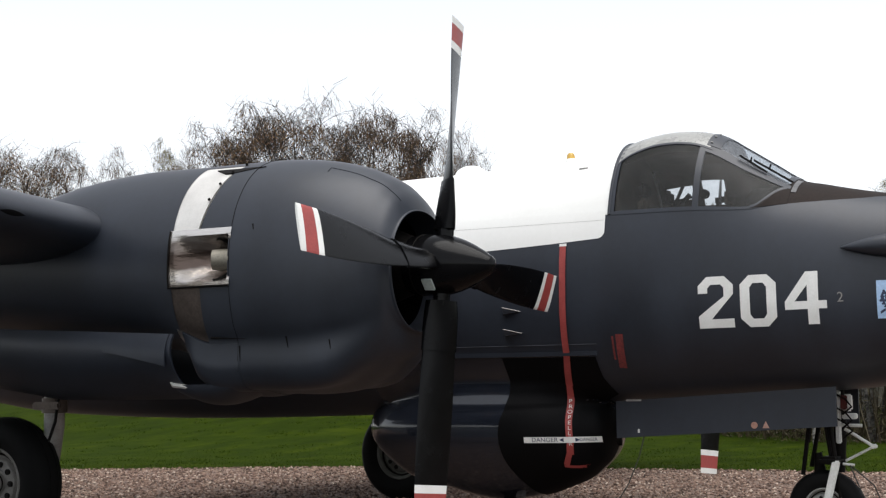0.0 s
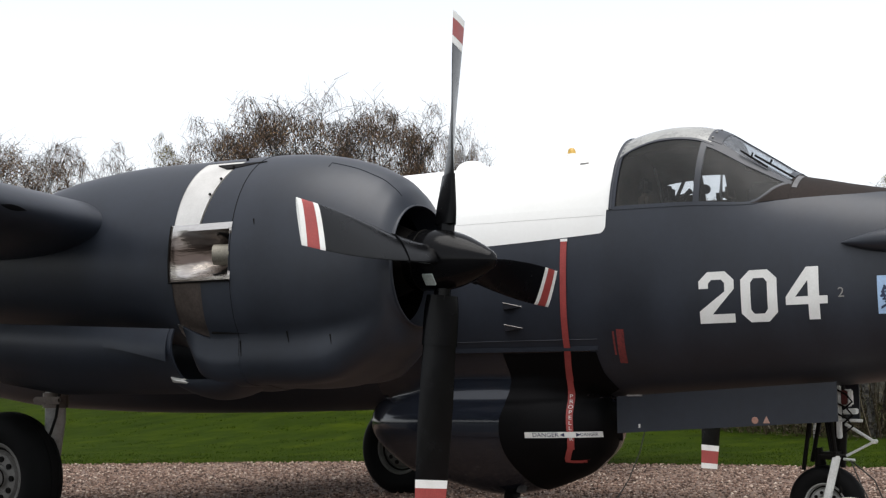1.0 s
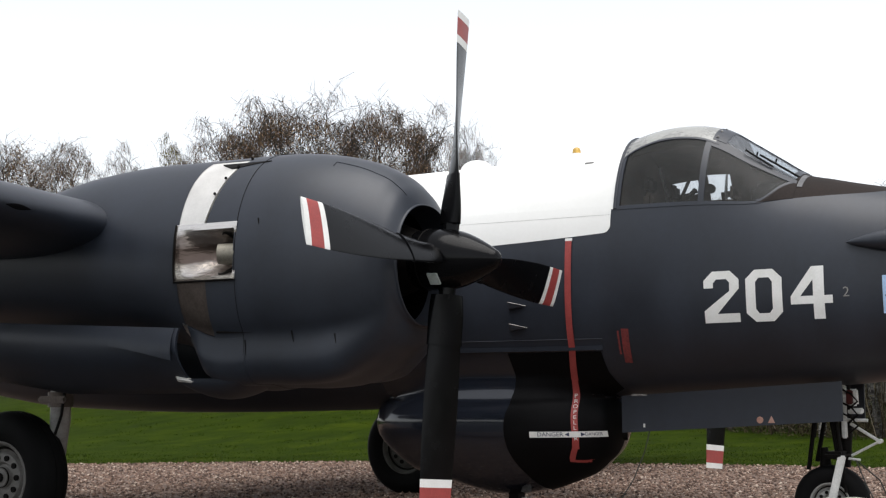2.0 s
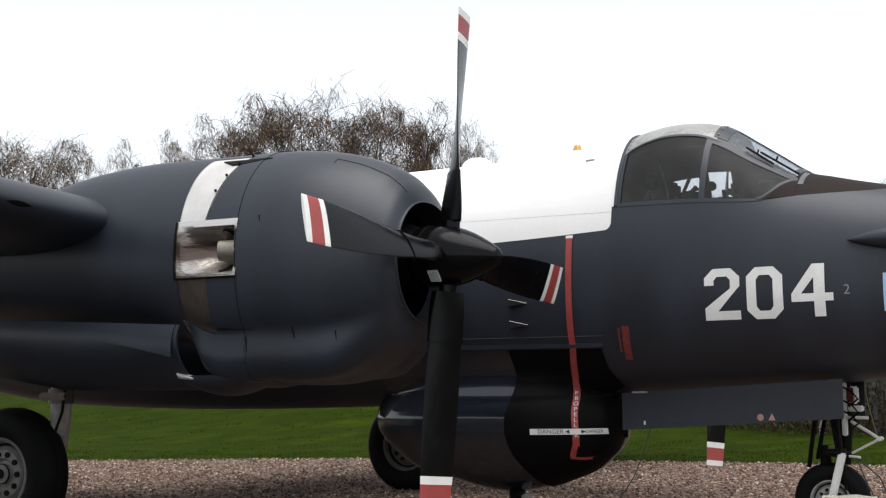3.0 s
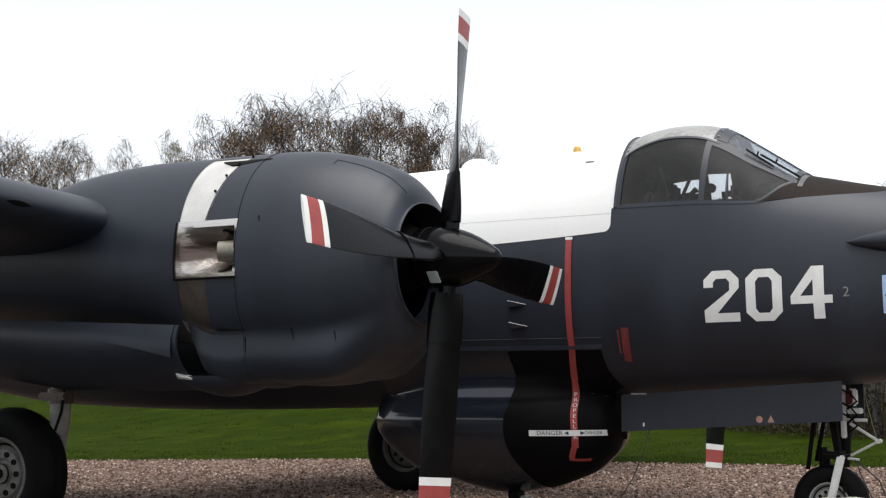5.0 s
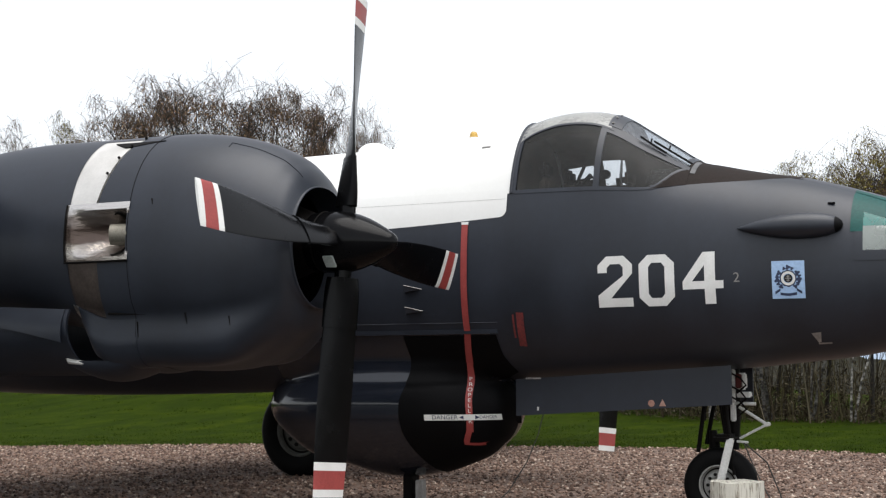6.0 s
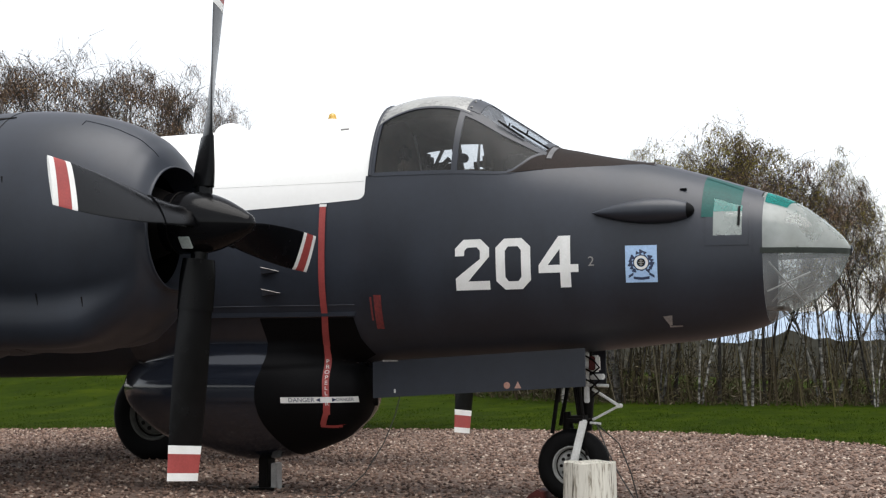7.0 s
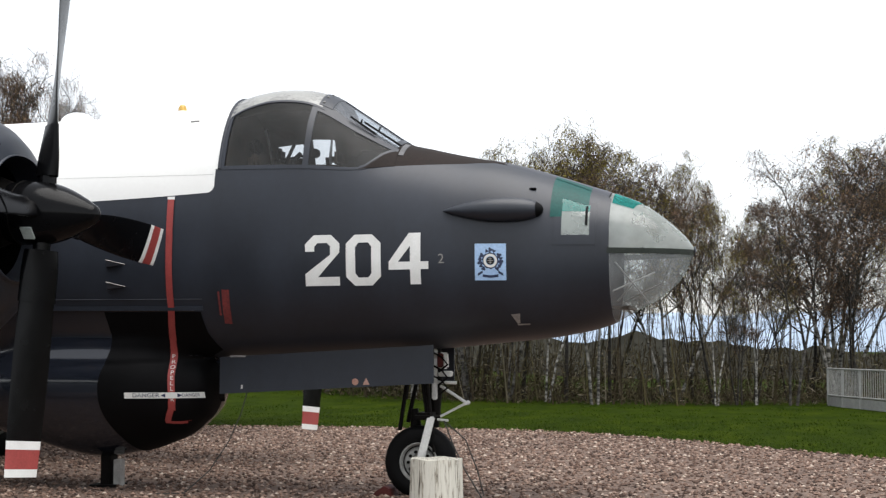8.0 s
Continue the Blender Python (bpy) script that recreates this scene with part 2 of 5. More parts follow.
# ---- ground ----
def rise(x, y):
    """The lawn's gentle swell beyond the gravel."""
    a = min(max((y - 13) / 20, 0), 1)
    b = min(max((-4 - x) / 18, 0), 1)
    return 1.2 * a * a * (3 - 2 * a) * b * b * (3 - 2 * b) + 0.04 * a * noise.noise(Vector((x * 0.2, y * 0.2, 0)))


def grass_material():
    m, t, p = nodes_of("spring_grass")
    broad, mid, fine = noise_of(t, 0.25, 5), noise_of(t, 1.1, 8, (1, 0.4, 1), 0.72), noise_of(t, 40, 3)
    c = ramp(t, broad, [(0.3, (0.0130, 0.0253, 0.0006)), (0.7, (0.0250, 0.0400, 0.0008))])
    c = mixed(t, 0.7, c, ramp(t, mid, [(0.36, (0.0040, 0.0100, 0.0006)), (0.5, (0.0160, 0.0290, 0.0007)), (0.64, (0.0400, 0.0560, 0.0014))]))
    c = mixed(t, 0.35, c, ramp(t, fine, [(0.3, (0.0042, 0.0092, 0.0006)), (0.7, (0.0330, 0.0508, 0.0036))]))
    t.links.new(c, p.inputs["Base Color"])
    p.inputs["Roughness"].default_value = 0.9
    p.inputs["Specular IOR Level"].default_value = 0.02
    relief(t, p, mid, 0.8, 0.12)
    return m


def gravel_material():
    m, t, p = nodes_of("pinkish_gravel")
    co = t.nodes.new("ShaderNodeTexCoord")
    v = t.nodes.new("ShaderNodeTexVoronoi")
    v.inputs["Scale"].default_value = 24
    t.links.new(co.outputs["Object"], v.inputs["Vector"])
    sep = t.nodes.new("ShaderNodeSeparateColor")
    t.links.new(v.outputs["Color"], sep.inputs[0])
    c = ramp(t, sep.outputs[0], [(0.0, (0.0594, 0.0386, 0.0271)), (0.4, (0.1188, 0.0742, 0.0548)), (0.75, (0.1625, 0.1062, 0.0780)), (1.0, (0.2490, 0.1847, 0.1442))])
    c = mixed(t, 0.4, c, ramp(t, noise_of(t, 0.6, 5), [(0.3, (0.0812, 0.0516, 0.0371)), (0.7, (0.1520, 0.0989, 0.0743))]))
    t.links.new(c, p.inputs["Base Color"])
    p.inputs["Roughness"].default_value = 0.9
    relief(t, p, v.outputs["Distance"], 1.0, 0.03)
    return m


GRASS, GRAVEL = grass_material(), gravel_material()


def ground_sheet():
    xs = [-900, -400, -200, -120] + list(np.arange(-80, 61, 2.0)) + [100, 200, 400, 900]
    ys = [-900, -300, -100, -40] + list(np.arange(-20, 81, 2.0)) + [120, 200, 400, 900]
    vs = [(x, y, rise(x, y) if -70 < x < 60 and y < 80 else (rise(x, 80) if y >= 80 else 0)) for x in xs for y in ys]
    n = len(ys)
    fs = [(i * n + j, i * n + j + 1, (i + 1) * n + j + 1, (i + 1) * n + j) for i in range(len(xs) - 1) for j in range(n - 1)]
    return vs, fs


ground = part("ground", ground_sheet(), GRASS, None)
tagged(ground, "short green spring lawn round the gravel stand", "lawn", kind="structure")

far_edge = curve([(-40, -6), (-30, 0.5), (-22, 5.0), (-15.7, 8.3), (-11, 10.9), (-5, 12.2), (0, 12.6), (2.4, 12.0), (4.8, 9.9), (7.6, 6.9), (11, 3.2), (16, -3), (22, -12)])


def gravel_pad(u, v):
    x = -40 + 62 * u
    y1 = far_edge(x)
    y0 = -4.9
    return (x, y0 + (y1 - y0) * v + 0.05 * noise.noise(Vector((x * 1.7, 0, 3))) * v, 0.02 if v < 0.999 else 0.005)


pad = part("pavement", grid(gravel_pad, 124, 40), GRAVEL, None)
tagged(pad, "pinkish brown loose gravel aircraft stand", "gravel", kind="structure")


# dark ground out of view, added to weaken the bounce on the aircraft's underside
UNSEEN_TARMAC = surface("dark_tarmac", (0.032, 0.032, 0.033), (0.055, 0.054, 0.053), (0.85, 0.95), scale=1.5, fine=60, bump=0.3, spec=0.2)
unseen_apron = part("road", grid(lambda u, v: Vector((-60 + 120 * u, -34 + 29.2 * v, 0.016)), 12, 6), UNSEEN_TARMAC, None)
tagged(unseen_apron, "unseen dark tarmac added before the gravel to cut bounce light", "path", kind="structure")


def loose_stones():
    rng = random.Random(4)
    vs, fs = [], []
    while len(fs) < 8 * 52000:
        x, y = rng.uniform(-21, 12), rng.uniform(-3.5, 12.6)
        if y > far_edge(x) - 0.03 or x < -13 and y < 0.5:
            continue
        r = rng.uniform(0.012, 0.036)
        a = rng.uniform(0, 6.28)
        k = len(vs)
        e = [r * rng.uniform(0.6, 1.3) for _ in range(6)]
        ca, sa = math.cos(a), math.sin(a)
        z = 0.02 + r * 0.3
        vs += [(x + ca * e[0], y + sa * e[0], z), (x - sa * e[1], y + ca * e[1], z), (x - ca * e[2], y - sa * e[2], z), (x + sa * e[3], y - ca * e[3], z), (x, y, z + e[4] * 0.7), (x, y, z - e[5] * 0.6)]
        fs += [(k, k + 1, k + 4), (k + 1, k + 2, k + 4), (k + 2, k + 3, k + 4), (k + 3, k, k + 4), (k + 1, k, k + 5), (k + 2, k + 1, k + 5), (k + 3, k + 2, k + 5), (k, k + 3, k + 5)]
    me = bpy.data.meshes.new("gravel_stones")
    me.from_pydata(vs, [], fs)
    return me


STONES = island_colours("gravel_stone", [(0.0, (0.0336, 0.0208, 0.0153)), (0.3, (0.0952, 0.0582, 0.0429)), (0.65, (0.1904, 0.1225, 0.0916)), (0.9, (0.3024, 0.2181, 0.1717)), (1.0, (0.4704, 0.3947, 0.3244))], 0.85)
tagged(part("gravel_stones", loose_stones(), STONES, pad), kind="stuff")

# ---- the aircraft's forms: x towards the nose, y to port, z up; the propellers turn in the plane x = 0 ----
f_top = curve([(-20, 4.0), (-12, 4.1), (-6, 4.18), (-2.5, 4.22), (-1.1, 4.24), (-0.2, 4.27), (0.2, 4.305), (0.45, 4.395), (0.7, 4.455), (1.1, 4.475), (1.38, 4.43), (1.5, 4.38), (1.75, 4.22), (2.05, 4.02), (2.33, 3.84), (2.6, 3.77), (3.11, 3.655), (3.42, 3.60), (3.91, 3.465), (4.31, 3.335), (4.55, 3.255), (5.0, 3.05), (5.23, 2.86), (5.36, 2.72), (5.41, 2.64)])
f_bot = curve([(-20, 2.6), (-12, 1.85), (-9.7, 1.56), (-8.6, 1.4), (-7.5, 1.34), (-3.25, 1.34), (-1, 1.42), (0.17, 1.48), (1.5, 1.54), (2.8, 1.61), (3.42, 1.67), (4.03, 1.74), (4.55, 1.87), (4.81, 2.01), (5.11, 2.19), (5.32, 2.43), (5.41, 2.64)])
f_wide = curve([(-20, 0.5), (-12, 0.8), (-8, 0.93), (-3, 0.95), (0, 0.95), (1.5, 0.95), (2.6, 0.92), (3.4, 0.86), (4.03, 0.78), (4.55, 0.67), (4.9, 0.54), (5.15, 0.4), (5.3, 0.26), (5.38, 0.12), (5.41, 0.0)])
f_mid = curve([(-20, 3.3), (-12, 2.95), (-6, 2.75), (2, 2.68), (4.5, 2.62), (5.41, 2.64)])
f_sill = curve([(-20, 3.5), (0, 3.52), (1.4, 3.505), (2.0, 3.485), (2.2, 3.505), (3.0, 3.545), (3.4, 3.56), (3.6, 3.51), (4.0, 3.38), (4.55, 3.17), (5.0, 2.97), (5.3, 2.74), (5.41, 2.64)])
NEXP = 2.35


def half_width(x, z):
    c = f_mid(x)
    h = (f_top(x) - c) if z > c else (c - f_bot(x))
    q = min(abs(z - c) / max(h, 1e-4), 1.0)
    return f_wide(x) * (1 - q ** NEXP) ** (1 / NEXP)


def lower_skin(x, v):
    """v 0..1 goes from the starboard sill, down under the belly, to the port sill."""
    c, s = f_mid(x), f_sill(x)
    ht, hb = f_top(x) - c, c - f_bot(x)
    q = min(max((s - c) / max(ht, 1e-4), 0), 1)
    a0 = math.asin(q ** (NEXP / 2))
    a = a0 - (math.pi + 2 * a0) * v
    sa, ca = math.sin(a), math.cos(a)
    z = c + (ht if sa > 0 else hb) * math.copysign(abs(sa) ** (2 / NEXP), sa)
    return Vector((x, -f_wide(x) * math.copysign(abs(ca) ** (2 / NEXP), ca), z))


def upper_skin(x, v, off=0.0):
    """v 0..1 goes from the starboard sill over the crown to the port sill."""
    c, s = f_mid(x), f_sill(x)
    ht = f_top(x) - c
    q = min(max((s - c) / max(ht, 1e-4), 0), 1)
    a0 = math.asin(q ** (NEXP / 2))
    a = a0 + (math.pi - 2 * a0) * v
    sa, ca = math.sin(a), math.cos(a)
    p = Vector((x, -f_wide(x) * math.copysign(abs(ca) ** (2 / NEXP), ca), c + ht * abs(sa) ** (2 / NEXP)))
    return p + Vector((0, -ca, sa)) * off


def crown(x, u, side=-1, off=0.0):
    """A point of the upper skin at the share u of the height between sill and crown line."""
    z = f_sill(x) + (f_top(x) - f_sill(x)) * min(u, 1.0)
    y = half_width(x, z) if u < 1 else 0.0
    n = Vector((0, y / 0.9, max(z - 3.3, 0.05))).normalized()
    return Vector((x, side * (y + n.y * off), z + n.z * off))


r_bot = curve([(-2.97, 1.22), (-2.95, 1.03), (-2.89, 0.92), (-2.78, 0.82), (-2.62, 0.71), (-2.45, 0.6), (-2.2, 0.54), (-2.0, 0.49), (-1.75, 0.425), (-1.26, 0.36), (-0.93, 0.4), (-0.49, 0.52), (-0.07, 0.745), (0.12, 0.98), (0.2, 1.22)])
r_top = curve([(-2.97, 1.22), (-2.95, 1.4), (-2.89, 1.51), (-2.78, 1.6), (-2.6, 1.66), (-2, 1.72), (-1, 1.74), (-0.4, 1.72), (-0.07, 1.64), (0.12, 1.46), (0.2, 1.22)])
r_wide = curve([(-2.97, 0.0), (-2.95, 0.26), (-2.89, 0.42), (-2.78, 0.54), (-2.6, 0.66), (-2.29, 0.76), (-1.75, 0.84), (-1.26, 0.86), (-0.93, 0.85), (-0.49, 0.77), (-0.07, 0.5), (0.12, 0.26), (0.2, 0.0)])


def radome_skin(x, a):
    c = 1.2
    sa, ca = math.sin(a), math.cos(a)
    h = (r_top(x) - c) if sa > 0 else (c - r_bot(x))
    return Vector((x, -r_wide(x) * ca, c + h * sa))


def radome_half(x, z):
    c = 1.2
    h = max((r_top(x) - c) if z > c else (c - r_bot(x)), 1e-4)
    return r_wide(x) * math.sqrt(max(0, 1 - ((z - c) / h) ** 2))


def side_point(x, z, off=0.004):
    """On the starboard side, whichever of hull and radome stands further out."""
    a = half_width(x, z)
    if x > 0.19 or x < -2.96 or z > 2.0:
        return Vector((x, -a - off, z))
    b = radome_half(x, z)
    k = 0.17 * min(1.0, max(0.0, (2.0 - z) / 0.35)) * min(1.0, max(0.0, (z - 1.16) / 0.3)) * min(1.0, (0.2 - x) / 0.5) * max(0.0, min(1.0, (x + 2.66) / 0.8))
    return Vector((x, -0.5 * (a + b + math.sqrt((a - b) ** 2 + 4 * k * k)) - off, z))


def ribbon(points, width, off=0.005, step=0.04):
    """A painted band along (x, z) points of the side."""
    vs, fs, k = [], [], 0
    path = []
    for (x0, z0), (x1, z1) in zip(points, points[1:]):
        n = max(1, int(math.hypot(x1 - x0, z1 - z0) / step))
        path += [(x0 + (x1 - x0) * i / n, z0 + (z1 - z0) * i / n) for i in range(n)]
    path.append(points[-1])
    for i, (x, z) in enumerate(path):
        a, b = path[max(i - 1, 0)], path[min(i + 1, len(path) - 1)]
        d = Vector((b[0] - a[0], b[1] - a[1])).normalized() * width / 2
        vs += [side_point(x + d.y * s, z - d.x * s, off) for s in (-1, 0, 1)]
    for i in range(len(path) - 1):
        for j in range(2):
            fs.append((i * 3 + j, i * 3 + j + 1, i * 3 + j + 4, i * 3 + j + 3))
    return vs, fs


def decal(x0, x1, z0, z1, off=0.004, nx=12, nz=12):
    f0, f1 = (z0, z1) if callable(z0) else ((lambda x: z0), (lambda x: z1))
    return grid(lambda u, v: side_point(x0 + (x1 - x0) * u, f0(x0 + (x1 - x0) * u) + (f1(x0 + (x1 - x0) * u) - f0(x0 + (x1 - x0) * u)) * v, off), nx, nz)


def quad_on_side(c, off=0.005, n=6):
    """A four-cornered patch of (x, z) corners laid on the side."""
    def f(u, v):
        x = (c[0][0] * (1 - u) + c[1][0] * u) * (1 - v) + (c[3][0] * (1 - u) + c[2][0] * u) * v
        z = (c[0][1] * (1 - u) + c[1][1] * u) * (1 - v) + (c[3][1] * (1 - u) + c[2][1] * u) * v
        return side_point(x, z, off)
    return grid(f, n, n)


def writing(text, size, place, material, parent, name, spacing=1.0, label=""):
    """Letters of the built-in font, turned into a mesh and laid by place(x, y)."""
    cu = bpy.data.curves.new(name, "FONT")
    cu.body, cu.size, cu.align_x, cu.align_y, cu.space_line = text, size, "CENTER", "CENTER", spacing
    cu.resolution_u = 3
    tmp = bpy.data.objects.new(name, cu)
    scene.collection.objects.link(tmp)
    me = bpy.data.meshes.new_from_object(tmp.evaluated_get(bpy.context.evaluated_depsgraph_get()))
    bpy.data.objects.remove(tmp)
    for v in me.vertices:
        v.co = place(v.co.x, v.co.y)
    me.materials.clear()
    return part(name, me, material, parent, label)


# ---- the aircraft ----
plane = empty("patrol_aircraft", "dark grey twin-engined patrol aircraft with white roof parked on gravel", "aircraft")
fuselage = part("fuselage", grid(lambda u, v: lower_skin(-20 + 23.98 * u, v), 150, 64), GREY, plane, "dark sea grey hull")


def nose_section():
    """The skin ahead of the pod, left open at the two side windows."""
    vs, fs = grid(lambda u, v: lower_skin(3.975 + 0.585 * u, v), 30, 144)
    keep = []
    for f in fs:
        c = sum((Vector(vs[i]) for i in f), Vector()) / len(f)
        if not (4.12 < c.x < 4.395 and 2.765 < c.z < 3.155 - 0.33 * (c.x - 4.11)):
            keep.append(f)
    return vs, keep


part("nose_skin", nose_section(), GREY, fuselage)
part("roof_skin", grid(lambda u, v: upper_skin(-20 + 20.42 * u, v), 80, 24), WHITE, fuselage, "white painted upper hull")
part("nose_deck", grid(lambda u, v: upper_skin(3.44 + 1.12 * u, v), 20, 20), GREY, fuselage)
part("anti_glare_panel", grid(lambda u, v: upper_skin(2.31 + 1.15 * u, v), 24, 20), GLARE, fuselage, "matt brown-black anti-glare panel")
w_line = curve([(-20, 2.95), (-4, 3.07), (-2, 3.155), (-0.11, 3.235), (0.4, 3.265)])


def white_edge(x):
    k = max(0.0, x - 0.31)
    return w_line(x) + (0.08 - math.sqrt(max(0.0, 0.08 ** 2 - min(k, 0.08) ** 2)))


part("white_side_band", grid(lambda u, v: (lambda x: side_point(x, white_edge(x) + (3.56 - white_edge(x)) * v, 0.004))(0.39 - 16 * (1 - u) ** 3), 160, 10), WHITE, fuselage, "white roof paint carried down the side")
part("roof_seam", tube([side_point(x, 3.46, 0.005) for x in np.linspace(-4, 0.38, 50)], 0.001, 5), LEG, fuselage)
part("roof_lip", tube([upper_skin(0.43, i / 24, 0.005) for i in range(25)], 0.018, 6), GREY, fuselage)

# canopy: x from 0.43 to 2.33
canopy = part("canopy", slab(lambda u, v, o: upper_skin(0.425 + 0.06 * u, v, 0.005 + o), 3, 32, 0.02), GREY, plane, "glazed cockpit canopy with grey frames")
roof_cut = curve([(0.4, 0.62), (0.5, 0.7), (0.72, 0.775), (1.05, 0.8), (1.3, 0.79), (1.5, 0.77)])
pillar = curve([(1.4, 0.78), (1.5, 0.77), (1.7, 0.745), (1.85, 0.715), (2.0, 0.69), (2.15, 0.645), (2.33, 0.58)])
foot = curve([(1.4, 0.03), (1.95, 0.03), (2.03, 0.05), (2.1, 0.15), (2.2, 0.38), (2.28, 0.54), (2.4, 0.6)])


def pane(x0, x1, lo, hi, side, off=0.0, nx=16, nz=12):
    def f(u, v, o):
        x = x0 + (x1 - x0) * u
        a, b = lo(x), hi(x)
        return crown(x, a + (b - a) * v, side, off + o)
    return slab(f, nx, nz, 0.008)


def frame_bar(x0, x1, lo, hi, side, nx=14, nz=3):
    def f(u, v, o):
        x = x0 + (x1 - x0) * u
        a, b = lo(x), hi(x)
        return crown(x, a + (b - a) * v, side, 0.005 + o)
    return slab(f, nx, nz, 0.014)


ROOF_HAZE = surface("hazy_canopy_roof", (0.2, 0.2, 0.19), (0.34, 0.34, 0.32), (0.2, 0.35), scale=3, fine=30, bump=0.05)
for side in (-1, 1):
    part("side_window", pane(0.5, 1.375, lambda x: 0.03, roof_cut, side), CLEAR, canopy, "smoky side window")
    part("quarter_window", pane(1.43, 2.27, foot, lambda x: max(pillar(x) - 0.02, foot(x) + 0.002), side), CLEAR, canopy)
    part("windscreen", pane(1.5, 2.3, lambda x: min(pillar(x) + 0.04, 0.99), lambda x: 1.0, side), SCREEN, canopy, "bright raked windscreen")
    part("roof_panel", frame_bar(0.45, 1.47, roof_cut, lambda x: 1.0, side, 20, 10), ROOF_HAZE, canopy, "pale weathered roof glazing")
    part("roof_rail", slab(lambda u, v, o, s=side: crown(0.46 + 1.05 * u, roof_cut(0.46 + 1.05 * u) - 0.012 + 0.024 * v, s, 0.008 + o), 20, 2, 0.016), GREY, canopy)
    part("door_post", frame_bar(1.37, 1.435, lambda x: 0.0, roof_cut, side, 3, 14), GREY, canopy)
    part("sill", frame_bar(0.46, 2.05, lambda x: -0.01, lambda x: 0.035, side, 24, 2), GREY, canopy)
    part("pillar", frame_bar(1.4, 2.33, lambda x: pillar(x) - 0.055, lambda x: min(pillar(x) + 0.06, 0.99), side, 20, 2), GREY, canopy)
    part("front_edge", frame_bar(1.98, 2.3, lambda x: foot(x) - 0.05, lambda x: foot(x) + 0.03, side, 48, 2), GREY, canopy)
    part("glare_cheek", frame_bar(1.98, 2.34, lambda x: 0.0, lambda x: foot(x) - 0.02, side, 40, 6), GLARE, canopy)
part("centre_bar", slab(lambda u, v, o: Vector((1.42 + 0.9 * u, -0.025 + 0.05 * v, f_top(1.42 + 0.9 * u) + 0.012 + o)), 14, 2, 0.03), GREY, canopy)
part("windscreen_hoop", slab(lambda u, v, o: upper_skin(1.43 + 0.15 * u, 0.285 + 0.43 * v, 0.009 + o), 4, 24, 0.02), GREY, canopy, "grey hoop between roof and windscreen")
for v in (0.31, 0.38, 0.45):
    p = upper_skin(1.47, v, 0.008)
    part("hoop_bolt", tube([p, p + Vector((0, -0.005, 0.012))], 0.014, 8), LEG, canopy)
part("windscreen_base", slab(lambda u, v, o: upper_skin(2.27 + 0.06 * u, 0.28 + 0.44 * v, 0.008 + o), 3, 24, 0.02), GREY, canopy)
part("screen_washer", slab(lambda u, v, o: crown(2.345 + 0.05 * u, 0.42 + 0.5 * v, -1, 0.006 + o), 3, 8, 0.01), surface("dull_sealant", (0.05, 0.05, 0.052), (0.11, 0.11, 0.115), (0.5, 0.6), scale=12), canopy, "pale patch below the windscreen")
for a, b, c in (((1.79, 0.8), (2.08, 0.74), 0.02), ((1.93, 0.83), (2.33, 0.73), 0.02)):
    p, q = crown(*a, -1, c + 0.03), crown(*b, -1, c + 0.01)
    part("wiper", join(tube([p, q], 0.012, 6), tube([p + (q - p) * 0.45 + Vector((0, 0, 0.06)), p + (q - p) * 0.4], 0.01, 6)), BLACK, canopy)

# cockpit: floor, bulkheads, seats and instrument hood
cockpit = part("cockpit_floor", box(0.2, 2.4, -0.8, 0.8, 3.2, 3.25), INSIDE, plane)
part("rear_bulkhead", slab(lambda u, v, o: Vector((0.4 + o, 0, 3.45)).lerp(upper_skin(0.4 + o, v, -0.02), u), 2, 20, 0.04), INSIDE, cockpit)
part("instrument_hood", box(1.85, 2.3, -0.6, 0.6, 3.3, 3.72, 0.06), SMOKED, cockpit)
# dark sheets added inside the far windows to block sky light, with openings left
for x0, x1, u0, u1 in ((0.45, 0.52, 0.02, 0.8), (0.52, 0.84, 0.02, 0.36), (0.52, 0.84, 0.535, 0.8), (0.84, 0.955, 0.02, 0.8), (0.955, 1.23, 0.02, 0.27), (1.085, 1.13, 0.27, 0.36), (1.16, 1.23, 0.3, 0.372), (0.955, 1.23, 0.583, 0.8), (1.23, 1.5, 0.02, 0.8), (1.5, 1.9, 0.02, 0.68)):
    part("side_blind", slab(lambda u, v, o: crown(x0 + (x1 - x0) * u, u0 + (u1 - u0) * v, 1, -0.05 + o), 6, 6, 0.02), INSIDE, cockpit, "dark sheet added inside the far window to block the sky")
part("front_blind", slab(lambda u, v, o: (lambda x: crown(x, foot(x) + (pillar(x) - foot(x)) * v, 1, -0.03 + o))(1.5 + 0.77 * u), 12, 6, 0.02), SMOKED, cockpit)
part("overhead_lining", slab(lambda u, v, o: upper_skin(0.45 + 1.0 * u, 0.3 + 0.4 * v, -0.12 + o), 10, 10, 0.02), INSIDE, cockpit)
for y in (-0.36, 0.36):
    seat = part("pilot_seat", join(box(0.62, 0.74, y - 0.2, y + 0.2, 3.25, 3.72, 0.04), box(0.9, 1.35, y - 0.22, y + 0.22, 3.25, 3.38, 0.04)), INSIDE, cockpit)
    part("control_column", join(tube([(1.75, y, 3.25), (1.62, y, 3.62)], 0.022, 8), tube([(1.62, y - 0.14, 3.72), (1.62, y - 0.14, 3.6), (1.62, y + 0.14, 3.6), (1.62, y + 0.14, 3.72)], 0.018, 8)), INSIDE, cockpit)
for a, b, r in (((0.6, 0.33), (0.74, 0.56), 0.022), ((0.69, 0.34), (0.8, 0.44), 0.03), ((0.52, 0.38), (0.86, 0.41), 0.012)):
    part("grab_bar", tube([crown(*a, 1, -0.1), crown(*b, 1, -0.1)], r, 8), SMOKED, cockpit)
